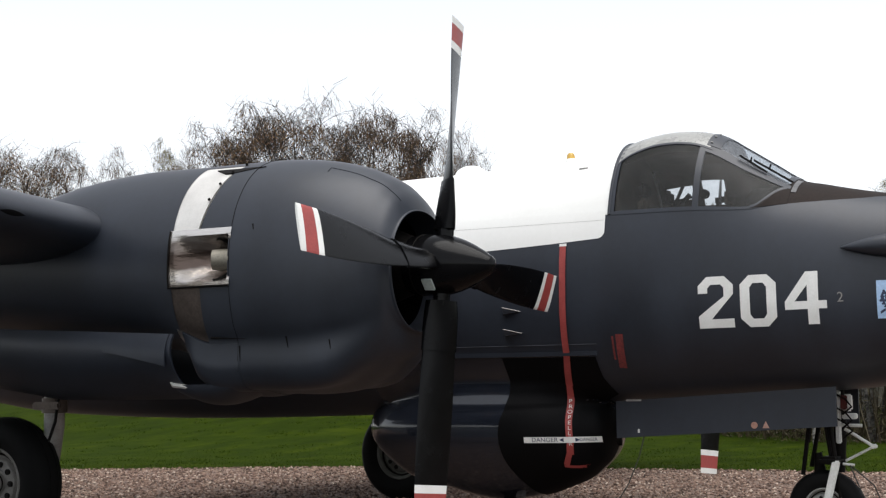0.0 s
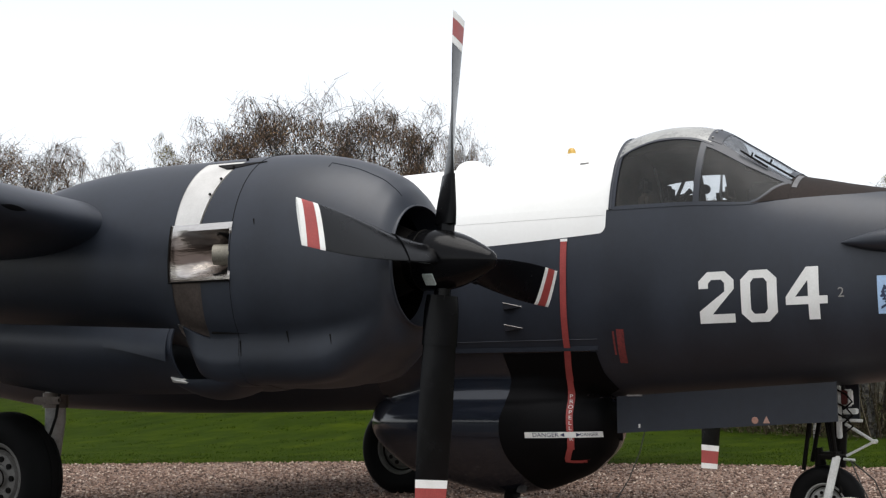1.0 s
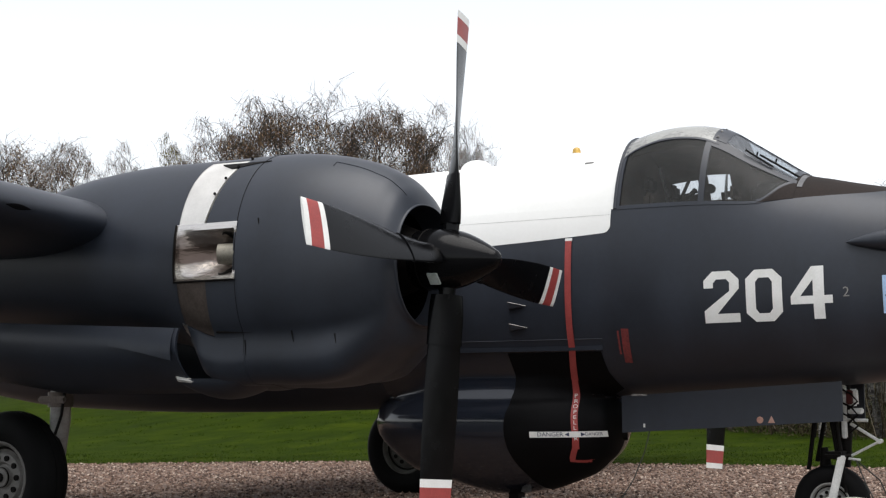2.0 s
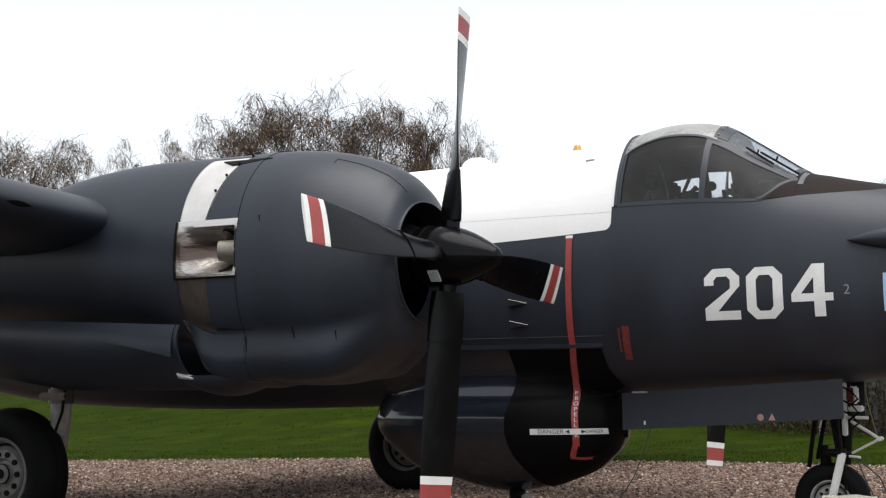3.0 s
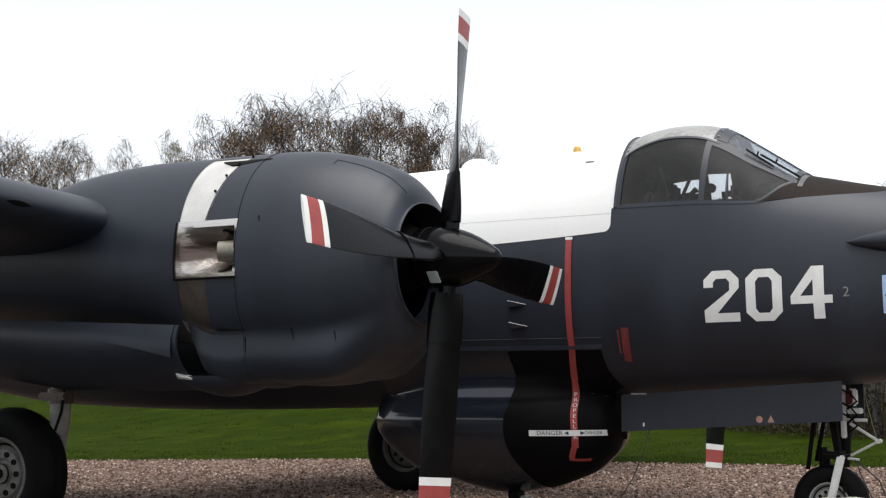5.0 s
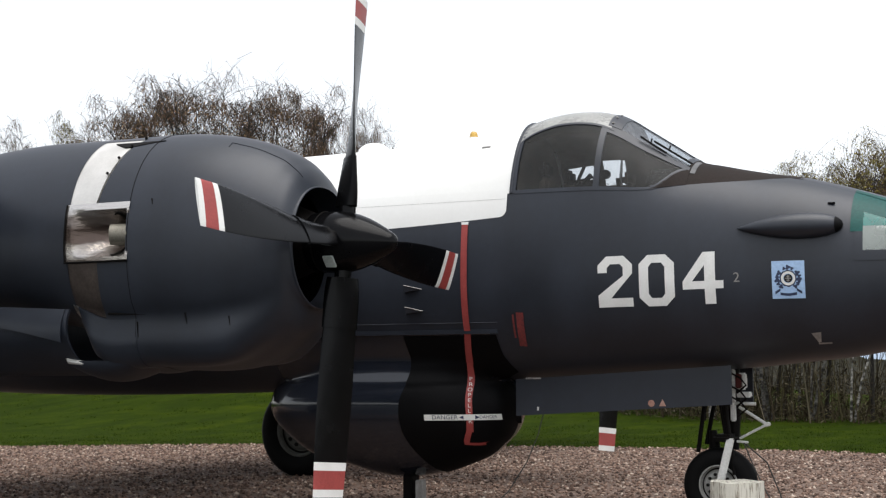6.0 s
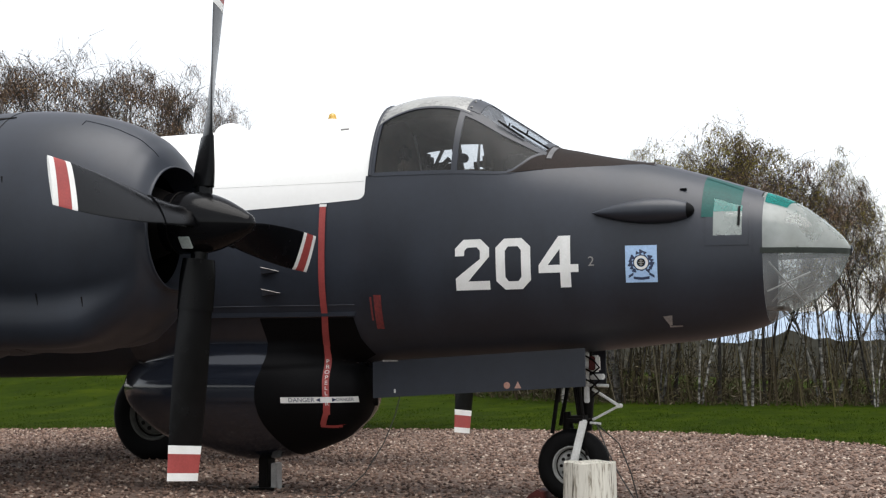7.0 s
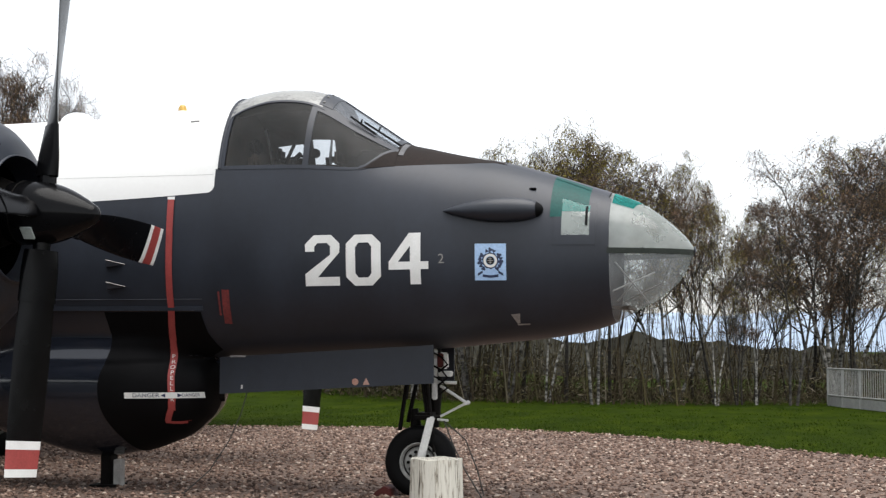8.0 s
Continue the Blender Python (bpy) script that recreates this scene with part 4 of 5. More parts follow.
CHORD = curve([(0.2, 0.18), (0.3, 0.25), (0.4, 0.28), (0.75, 0.31), (1.0, 0.34), (1.35, 0.375), (1.8, 0.4), (2.31, 0.39)])
THICK = curve([(0.2, 0.16), (0.35, 0.13), (0.7, 0.085), (1.2, 0.05), (1.8, 0.03), (2.31, 0.018)])


def blade_ring(r, grow=0.0, n=24):
    b = radians(BETA(r))
    c, t = CHORD(r) / 2 + grow, THICK(r) / 2 + grow
    out = []
    for i in range(n):
        a = i * 2 * math.pi / n
        s = math.cos(a)
        k = math.sin(a) * (1 - 0.35 * s)
        u, w = c * s + 0.002 * (r - 0.2), t * k
        out.append(Vector((u * math.sin(b) + w * math.cos(b), -u * math.cos(b) + w * math.sin(b), r)))
    return out


def blade_part(r0, r1, n, grow=0.0):
    rings = [blade_ring(r0 + (r1 - r0) * i / n, grow) for i in range(n + 1)]
    m = len(rings[0])
    vs = [p for ring in rings for p in ring]
    fs = [(i * m + j, i * m + (j + 1) % m, (i + 1) * m + (j + 1) % m, (i + 1) * m + j) for i in range(n) for j in range(m)]
    return vs, fs + [tuple(range(m)), tuple(n * m + j for j in range(m))]


blade_mesh = sharp(mesh_of("propeller_blade", *blade_part(0.34, 2.0, 36)), 50)
band_meshes = [(sharp(mesh_of("tip_band", *blade_part(a, b, 3, 0.0015)), 50), m) for a, b, m in ((1.998, 2.072, MARK_WHITE), (2.072, 2.24, RED), (2.24, 2.31, MARK_WHITE))]
boot_mesh = mesh_of("blade_boot", *blade_part(0.33, 0.79, 10, 0.012))
SHANK = mesh_of("blade_shank", *tube([(0, 0, 0.1), (0, 0, 0.37)], [0.085, 0.075], 16))
TILT_DOWN, PHASE = 2.4, 3.77


def propeller(y0, phase):
    hub = pose(0.015, y0, 2.786, 0, TILT_DOWN, -0.35)
    for k in range(4):
        b = part("propeller_blade", blade_mesh, BLADE_BLACK, plane, "black propeller blade with red and white tip")
        b.matrix_world = hub @ pose(0, 0, 0, -(phase + 90 * k), 0, 0)
        for me, m in band_meshes:
            part("tip_band", me, m, b)
        part("blade_boot", boot_mesh, BLADE_BLACK, b, "black rubber boot on the blade root")
        part("blade_shank", SHANK, SPINNER, b)
    prof = curve([(-0.3, 0.27), (-0.12, 0.285), (0.05, 0.275), (0.2, 0.235), (0.36, 0.16), (0.46, 0.1), (0.525, 0.04), (0.54, 0.0)])
    sp = part("spinner", grid(lambda u, v: Vector((-0.3 + 0.84 * (1 - (1 - u) ** 1.6), prof(-0.3 + 0.84 * (1 - (1 - u) ** 1.6)) * math.cos(6.2832 * v), prof(-0.3 + 0.84 * (1 - (1 - u) ** 1.6)) * math.sin(6.2832 * v))), 24, 32, True), SPINNER, plane, "glossy black pointed spinner")
    sp.matrix_world = hub
    part("spinner_seam", tube([(-0.2, 0.281 * math.cos(a), 0.281 * math.sin(a)) for a in np.linspace(0, 6.2832, 33)], 0.006, 6), NEAR_BLACK, sp)
    part("spinner_backing", tube([(-0.6, 0, 0), (-0.22, 0, 0)], [0.25, 0.268], 32), GREY_GLOSS, sp, "dark grey drum behind the spinner")
    gear = part("gear_case", grid(lambda u, v: Vector((-0.95 + 0.66 * u, (0.5 - 0.24 * u) * math.cos(6.2832 * v), (0.5 - 0.24 * u) * math.sin(6.2832 * v))), 6, 32, True), NEAR_BLACK, plane, "dark engine gear case inside the cowling")
    gear.matrix_world = hub
    for i in range(9):
        a = i * 0.698 + 0.3
        part("cylinder_head", tube([(-0.85, 0.3 * math.cos(a), 0.3 * math.sin(a)), (-0.8, 0.62 * math.cos(a), 0.62 * math.sin(a))], [0.1, 0.12], 10), NEAR_BLACK, gear)
    part("maker_plate", mapped(box(-0.03, 0.075, -0.012, 0.012, -0.055, 0.055, 0.003), lambda v: Vector((v.x - 0.05 - v.z * 0.15, -0.222 + 0.6 * v.y + 0.5 * v.z * -1.0, -0.19 + 0.6 * v.y + 0.85 * v.z))), PALE_INSIDE, sp, "small pale data plate")


def nacelle(y0):
    def at(x, a, off=0.0):
        return nacelle_skin(x, a, off, y0)
    cowl = part("cowling", grid(lambda u, v: at(-1.75 + 1.515 * (1 - (1 - u) ** 1.7), v * 2 * math.pi), 44, 128, True), GREY, plane, "dark grey rounded engine cowling")
    part("cowl_lip", grid(lambda u, v: at(-0.235, v * 2 * math.pi, -0.045 * (1 - math.cos(u * math.pi / 2))) + Vector((0.018 * math.sin(u * math.pi) - 0.5 * max(0, u - 0.5), 0, 0)), 12, 64, True), GREY, cowl)
    part("cowl_inside", grid(lambda u, v: at(-0.5 - 0.7 * u, v * 2 * math.pi, -0.2), 3, 48, True), NEAR_BLACK, cowl, "near-black inside of the cowling")
    part("engine_firewall", ([(-1.15, y0, 2.75)] + [at(-1.15, i * 0.19635, -0.02) for i in range(32)], [(0, i + 1, (i + 1) % 32 + 1) for i in range(32)]), NEAR_BLACK, cowl)
    body = part("nacelle", grid(lambda u, v: at(-9.5 + 7.08 * u, v * 2 * math.pi), 60, 56, True), GREY, plane, "long grey engine nacelle under the wing")
    # upper half brown-stained steel, lower half near-black
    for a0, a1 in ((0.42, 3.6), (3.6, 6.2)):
        part("inner_drum", slab(lambda u, v, o: at(-2.6 + 0.85 * u, a0 + (a1 - a0) * v, -0.05 + o), 4, 40, 0.02), BROWN_STEEL if a0 < 1 else NEAR_BLACK, body, "metal ring between cowling and nacelle, stained brown above, near-black below")
    part("shoulder_panel", slab(lambda u, v, o: at(-2.04 + 0.31 * u, 1.42 + 2.6 * v, 0.003 + o), 4, 30, 0.02), GREY, cowl)
    return cowl, body


for y0, phase in ((-3.8, PHASE), (3.8, 5.0)):
    propeller(y0, phase)
cowl, body = nacelle(-3.8)
nacelle(3.8)


def on_cowl(x0, x1, z0, z1, off, nx=6, nz=14):
    """A plate on the cowling's side; the ends may lean: z0, z1 numbers, x0, x1 numbers or functions of z."""
    fx0 = x0 if callable(x0) else (lambda z: x0)
    fx1 = x1 if callable(x1) else (lambda z: x1)

    def f(u, v, o):
        z = z0 + (z1 - z0) * v
        return nacelle_z(fx0(z) + (fx1(z) - fx0(z)) * u, z, off + o)
    return slab(f, nx, nz, 0.02)


def on_arc(x0, x1, a0, a1, off, nx=5, na=16, thick=0.02):
    fx0 = x0 if callable(x0) else (lambda a: x0)
    fx1 = x1 if callable(x1) else (lambda a: x1)
    def f(u, v, o):
        a = a0 + (a1 - a0) * v
        return nacelle_skin(fx0(a) + (fx1(a) - fx0(a)) * u, a, off + o)
    return slab(f, nx, na, thick)


flap = part("cowl_flap", on_arc(-2.44, lambda a: -2.1 + 0.17 * (a - 0.45), 0.29, 1.2, -0.004), BRIGHT, cowl, "bright bare metal cowl flap strip")
part("side_plate", on_arc(lambda a: -2.07 + 0.17 * (a - 0.45), -1.735, 0.29, 1.42, 0.003), GREY, cowl, "grey side panel behind the cowling")
part("flap_shoulder", on_arc(-2.44, lambda a: -2.1 + 0.17 * (a - 0.45), 1.2, 1.5, 0.0), GREY, cowl)
part("lower_strip", on_arc(-2.45, -2.07, -0.59, -0.12, -0.006), BROWN_STEEL, cowl, "dull brown metal strip")
part("lower_plate", on_arc(-2.07, -1.72, -0.66, -0.12, 0.002), GREY, cowl)
part("chin_panel", on_arc(lambda a: -2.4 + 0.42 * max(0.0, -a - 0.6) ** 1.5, -1.72, -0.6, -1.75, 0.004, 16, 48), GREY, cowl, "grey chin panel bulging under the cowling")
for x, a, l in ((-1.2, -0.55, 0.09), (-0.78, -0.62, 0.07), (-1.72, -0.62, 0.1), (-1.5, 0.35, 0.05)):
    part("paint_chip", tube([nacelle_skin(x, a, 0.001), nacelle_skin(x + 0.015, a - l, 0.001)], [0.008, 0.003], 5), NEAR_BLACK, cowl)
part("gill_edge", on_arc(-2.46, -2.36, -0.7, -0.6, 0.004), STEEL, cowl)
# near-black wedge laid on the skin as the shade in the gill's opening
part("top_gap", on_arc(lambda a: -2.08 - (a - 1.0) * 1.6, lambda a: -1.98 + (a - 1.0) * 3.2, 1.0, 1.1, 0.008), NEAR_BLACK, cowl, "dark plate drawn as the shaded gap of an open cooling gill")


def exhaust_dish(u, v, o=0.0):
    x, z = -2.445 + 0.72 * u, 2.625 + 0.545 * v
    d = 0.27 * max(0, math.sin(math.pi * min(max((v - 0.08) / 0.8, 0), 1))) ** 0.8 * max(0, min((u - 0.12) / 0.75, 1)) ** 0.8
    if u > 0.96:
        d *= 0.1
    p = nacelle_z(x, z, 0.01)
    return Vector((p.x, p.y + d + o, p.z))


def sooted_steel():
    """Bare steel coloured by height: brown soot streaks, plus the hollow's shade and bright lips."""
    m, t, p = nodes_of("sooted_steel")
    co, sep = t.nodes.new("ShaderNodeTexCoord"), t.nodes.new("ShaderNodeSeparateXYZ")
    t.links.new(co.outputs["Object"], sep.inputs[0])
    n = noise_of(t, 5, 5, (0.6, 1, 2.5))
    add = t.nodes.new("ShaderNodeMath")
    add.operation = "MULTIPLY_ADD"
    add.inputs[1].default_value = 0.22
    t.links.new(n, add.inputs[0])
    t.links.new(sep.outputs[2], add.inputs[2])
    span = t.nodes.new("ShaderNodeMapRange")
    span.inputs["From Min"].default_value, span.inputs["From Max"].default_value = 2.75, 3.28
    t.links.new(add.outputs[0], span.inputs[0])
    c = ramp(t, span.outputs[0], [(0.0, (0.3, 0.26, 0.23)), (0.1, (0.62, 0.58, 0.54)), (0.22, (0.5, 0.45, 0.4)), (0.36, (0.12, 0.09, 0.075)), (0.62, (0.08, 0.058, 0.048)), (0.74, (0.3, 0.26, 0.23)), (0.85, (0.62, 0.58, 0.54)), (1.0, (0.72, 0.69, 0.65))])
    t.links.new(c, p.inputs["Base Color"])
    p.inputs["Metallic"].default_value, p.inputs["Roughness"].default_value = 0.85, 0.24
    relief(t, p, n, 0.45, 0.03)
    return m


dish = part("exhaust_recess", grid(exhaust_dish, 26, 26), sooted_steel(), cowl, "dented steel exhaust recess, heat stains and hollow's shading in its colour")
part("exhaust_pipe", tube([(-1.7, -4.62, 2.87), (-1.86, -4.66, 2.87), (-1.94, -4.7, 2.87)], [0.1, 0.1, 0.095], 20, False), PIPE, dish, "short rusty exhaust stub")
part("exhaust_mouth", tube([(-1.91, -4.66, 2.87), (-1.92, -4.665, 2.87)], 0.088, 20), NEAR_BLACK, dish)
# near-black tube on the dish stands in for the shaded opening round the pipe
part("shroud_gap", tube([exhaust_dish(0.76 + 0.14 * math.cos(a), 0.46 + 0.36 * math.sin(a), -0.012) for a in np.linspace(-1.9, 1.9, 24)], [0.008 + 0.026 * math.cos(a * 0.8) ** 2 for a in np.linspace(-1.9, 1.9, 24)], 8), NEAR_BLACK, dish, "dark crescent drawn as the shaded gap round the exhaust stub")
part("recess_edge", tube([exhaust_dish(0.01, i / 10, -0.01) for i in range(11)], 0.008, 6), NEAR_BLACK, dish)
part("recess_edge", tube([exhaust_dish(i / 10, 0.0, -0.01) for i in range(11)], 0.01, 6), NEAR_BLACK, dish)
part("cowl_seam", tube([nacelle_skin(-1.735, a, 0.001) for a in np.linspace(-0.9, 1.5, 40)], 0.004, 5), NEAR_BLACK, cowl)
part("cowl_seam", tube([nacelle_skin(-0.95, 1.05, 0.001)] + [nacelle_skin(-0.96 + 0.68 * t, 1.147 + 0.02 * t, 0.001) for t in np.linspace(0, 1, 24)], 0.004, 5), SEAM, cowl)
part("duct_lip", tube([(-2.62, -4.5, 1.78), (-2.56, -4.5, 1.72), (-2.36, -4.48, 1.69)], [0.012, 0.03, 0.02], 8), BRIGHT, cowl, "pale bent metal lip of a duct")
# tapered near-black strip puts the crease's shade into colour
part("chin_crease", tube([nacelle_z(-2.02 + 0.4 * t, 2.15 - 0.015 * t, 0.002) for t in np.linspace(0, 1, 20)], [0.012 * (1 - 0.9 * t) for t in np.linspace(0, 1, 20)], 6), NEAR_BLACK, cowl, "dark strip drawn as shade in the crease above the chin bulge")
for i in range(4):
    p = nacelle_skin(-2.08 + 0.04 * i, 0.62 + 0.2 * i, 0.005)
    part("fastener", tube([p, p + Vector((0, -0.012, 0.006))], 0.014, 8), NEAR_BLACK, cowl)
part("chin_scoop", grid(lambda u, v: Vector((-2.55 + 0.8 * u, -4.15 + 0.36 * math.cos(math.pi * v), 1.72 - 0.2 * math.sin(math.pi * v) * math.sin(math.pi * min(1, 0.12 + u * 0.9)) ** 0.6)), 16, 16), GREY, cowl, "oil cooler scoop under the cowling")

# open undercarriage doors and main wheels
for y0, s in ((-3.8, -1), (3.8, 1)):
    for k in (1, -1):
        o = s * k
        def door(u, v, off, y0=y0, o=o):
            x = -6.6 + 4.14 * u
            z1 = 2.4 - 0.2 * u
            z0 = 1.98 - 0.4 * min(1, u * 1.7) ** 0.8
            b = (v - 0.74) ** 2
            return Vector((x, y0 + o * (0.89 - 0.75 * b + off), z0 + (z1 - z0) * v))
        gd = part("gear_door", slab(door, 24, 10, 0.025), GREY, plane, "open grey main wheel door")
        if y0 < 0 and k == 1:
            part("door_stiffener", slab(lambda u, v, off: door(0.8 + 0.19 * u, 1.0 - (0.3 + 0.2 * u ** 1.3) * (1 - v), 0.01 + 0.05 * (1 - v) ** 2 * u + off), 8, 6, 0.012), GREY, gd, "bent lighter flap on the door")
    gx = 0.0 if y0 < 0 else 0.5
    w = wheel("main_wheel", (-5.45 + gx, y0 - 0.02, 0.69), 0.71, 0.44, plane, -1, MAIN_RIM if y0 < 0 else SHADED_RIM)
    leg = part("main_gear_leg", join(tube([(gx - 4.87, y0 + 0.1, 2.5), (gx - 4.87, y0 + 0.1, 1.3), (gx - 5.1, y0 + 0.3, 0.9), (gx - 5.45, y0 + 0.3, 0.69)], [0.11, 0.11, 0.09, 0.08], 14), tube([(gx - 5.45, y0 - 0.1, 0.69), (gx - 5.45, y0 + 0.32, 0.69)], 0.08, 12)), LEG, plane, "dirty silver oleo leg")
    part("leg_collar", join(tube([(gx - 4.87, y0 + 0.1, 1.44), (gx - 4.87, y0 + 0.1, 1.6)], 0.135, 14), box(gx - 5.06, gx - 4.66, y0 - 0.06, y0 + 0.02, 1.48, 1.56, 0.02)), BROWN_STEEL, leg, "rusty brown collar on the leg")
    part("drag_brace", tube([(gx - 5.25, y0 + 0.05, 2.3), (gx - 4.95, y0 + 0.05, 1.62)], 0.035, 8), BROWN_STEEL, leg)
    part("brake_pipe", tube([(gx - 4.72, y0 + 0.02, 2.2), (gx - 4.7, y0 - 0.02, 1.6), (gx - 4.76, y0, 1.35), (gx - 4.8, y0 - 0.05, 1.15)], 0.016, 6), NEAR_BLACK, leg)

# wing
def wing_skin(y, v, s):
    k = max(0, (abs(y) - 3.8) / 12)
    chord, le = 4.4 - 1.6 * k, -3.35 - 0.35 * k
    zc = 3.2 + 0.075 * (abs(y) - 3.8)
    a = v * 2 * math.pi
    xx = 0.5 - 0.5 * math.cos(a)
    th = 0.68 - 0.25 * k
    yt = th * 0.5 * (2.97 * math.sqrt(max(xx, 0)) - 1.26 * xx - 3.52 * xx ** 2 + 2.84 * xx ** 3 - 1.04 * xx ** 4)
    return Vector((le - chord * xx, y, zc + 0.05 * math.sin(math.pi * xx) + (yt if a < math.pi else -yt)))


for s in (-1, 1):
    wing = part("wing", grid(lambda u, v: wing_skin(s * (0.5 + 14.5 * u), v, s), 30, 60, True, True), GREY, plane, "dark grey thick wing")
part("wing_lamp", grid(lambda u, v: wing_skin(-5.93 + 0.32 * u, 0.985 - 0.009 * math.sin(math.pi * u) * (2 * v - 1), -1) + Vector((0.004, 0, 0.002)), 8, 4), BLACK, plane, "dark slot in the wing's leading edge")

# nose wheel, its doors and leg
door_z0 = curve([(0.3, 1.1), (2.71, 1.235)])
door_z1 = curve([(0.3, 1.5), (2.71, 1.64)])
for y in (-0.45, 0.45):
    nd = part("nose_gear_door", slab(lambda u, v, o, y=y: Vector((0.3 + 2.41 * u, y - o * math.copysign(1, y), door_z0(0.3 + 2.41 * u) + (door_z1(0.3 + 2.41 * u) - door_z0(0.3 + 2.41 * u)) * v)), 16, 6, 0.025), GREY, plane, "flat grey nose wheel door")
    if y < 0:
        part("orange_spot", ([(1.85, -0.479, 1.245)] + [(1.85 + 0.036 * math.cos(a), -0.479, 1.245 + 0.036 * math.sin(a)) for a in np.linspace(0, 6.283, 21)[:-1]], [(0, i + 1, (i + 1) % 20 + 1) for i in range(20)]), ORANGE, nd, "orange painted spot")
        part("orange_triangle", ([(1.935, -0.479, 1.215), (2.01, -0.479, 1.215), (1.972, -0.479, 1.29)], [(0, 1, 2)]), ORANGE, nd, "orange painted triangle")
        part("door_hinge", box(0.42, 0.6, -0.49, -0.46, 1.5, 1.52, 0.004), LEG, nd)
        part("door_stencil", box(0.55, 0.57, -0.479, -0.47, 1.16, 1.2), CHALK, nd)
nw = wheel("nose_wheel", (2.485, -0.12, 0.385), 0.39, 0.25, plane, -1)
ng = part("nose_gear_leg", tube([(2.6, 0, 1.75), (2.62, 0, 1.2), (2.6, 0, 0.75)], [0.07, 0.07, 0.055], 14), NEAR_BLACK, plane, "dark nose wheel leg")
part("fork", mapped(box(-0.05, 0.05, -0.02, 0.02, -0.26, 0.26, 0.015), lambda v: Vector((2.575 + v.z * 0.26 + v.x * 0.85, -0.29 + v.y, 0.62 + v.z))), CHALK, ng, "white painted fork arm")
part("fork_head", box(2.45, 2.66, -0.31, 0.2, 0.84, 0.92, 0.03), NEAR_BLACK, ng)
part("axle", tube([(2.485, -0.3, 0.385), (2.485, 0.15, 0.385)], 0.05, 12), LEG, ng)
part("torque_link", join(tube([(2.68, -0.05, 1.2), (2.97, -0.05, 1.02)], 0.017, 8), tube([(2.97, -0.05, 1.02), (2.68, -0.05, 0.87)], 0.014, 8), tube([(2.97, -0.09, 1.02), (2.97, 0.03, 1.02)], 0.024, 8)), CHALK, ng, "white torque link")
part("front_stay", box(2.6, 2.65, -0.12, -0.04, 1.05, 1.6, 0.01), CHALK, ng)
part("steering_box", join(box(2.62, 2.74, -0.12, 0.1, 1.38, 1.52, 0.02), box(2.66, 2.8, -0.08, 0.05, 1.3, 1.36, 0.01), tube([(2.62, -0.1, 1.24), (2.87, -0.1, 1.235)], 0.018, 8), box(2.68, 2.76, -0.1, 0.0, 1.44, 1.56, 0.015)), CHALK, ng, "white steering unit")
part("steering_valve", box(2.665, 2.73, -0.15, -0.1, 1.4, 1.55, 0.01), RUST, ng, "dark red valve block")
for z in (1.18, 1.29, 1.43):
    part("hose", tube([(2.6, -0.14, z + 0.14), (2.72, -0.16, z + 0.08), (2.78, -0.14, z), (2.68, -0.13, z - 0.08)], 0.011, 6), NEAR_BLACK, ng)
for a, b in (((2.36, -0.1, 1.5), (2.24, -0.1, 0.72)), ((2.44, 0.05, 1.5), (2.3, 0.02, 0.8)), ((2.28, 0.1, 1.3), (2.25, 0.1, 1.05)), ((2.5, -0.2, 1.4), (2.62, -0.2, 0.55)), ((2.56, -0.22, 1.35), (2.66, -0.22, 0.5))):
    part("retraction_strut", tube([a, b], 0.024, 8), NEAR_BLACK, ng)
part("strut_boot", tube([(2.38, 0.0, 0.95), (2.4, 0, 0.7)], [0.04, 0.07], 10), NEAR_BLACK, ng)

# ---- loose things by the aircraft ----
def stump_material():
    m, t, p = nodes_of("flaking_white_timber")
    n = noise_of(t, 9, 7, (4, 4, 0.3), 0.65)
    c = ramp(t, n, [(0.36, (0.05, 0.042, 0.032)), (0.42, (0.3, 0.27, 0.21)), (0.48, (0.6, 0.58, 0.5)), (0.8, (0.68, 0.66, 0.58))])
    t.links.new(c, p.inputs["Base Color"])
    p.inputs["Roughness"].default_value = 0.8
    relief(t, p, n, 0.5, 0.02)
    return m


def stump():
    def f(u, v):
        a = v * 2 * math.pi
        r = 0.262 * (1 + 0.02 * math.sin(9 * a) + 0.02 * math.sin(4 * a + 1)) * (1 + 0.04 * (1 - u))
        return Vector((2.8 + r * math.cos(a), -0.7 + r * math.sin(a), 0.015 + 0.455 * u + 0.006 * math.sin(5 * a)))
    vs, fs = grid(f, 8, 40, True)
    return vs, fs + [tuple(8 * 40 + j for j in range(40))]


st = part("log_chock", sharp(mesh_of("log_chock", *stump()), 50), stump_material(), None)
tagged(st, "thick upright log with flaking white paint beside nose wheel", "log")
chock = part("wheel_chock", ([(x, y, z) for y in (-0.28, 0.02) for x, z in ((1.98, 0.02), (2.2, 0.02), (2.18, 0.1), (2.11, 0.13), (2.02, 0.07))], [(0, 1, 2, 3, 4), (9, 8, 7, 6, 5)] + [(i, (i + 1) % 5, (i + 1) % 5 + 5, i + 5) for i in range(5)], False), RUST, None)
tagged(chock, "small worn dark red chock against the nose wheel", "chock")
jack = part("support_stand", join(box(-1.3, -1.18, -0.1, 0.1, 0.02, 0.4, 0.01), box(-1.4, -1.08, -0.18, 0.18, 0.015, 0.05, 0.01)), NEAR_BLACK, None)
tagged(jack, "dark steel support stand under the radome", "stand")
part("stand_foot", box(-1.14, -1.06, -0.1, 0.04, 0.02, 0.33, 0.01), LEG, jack)
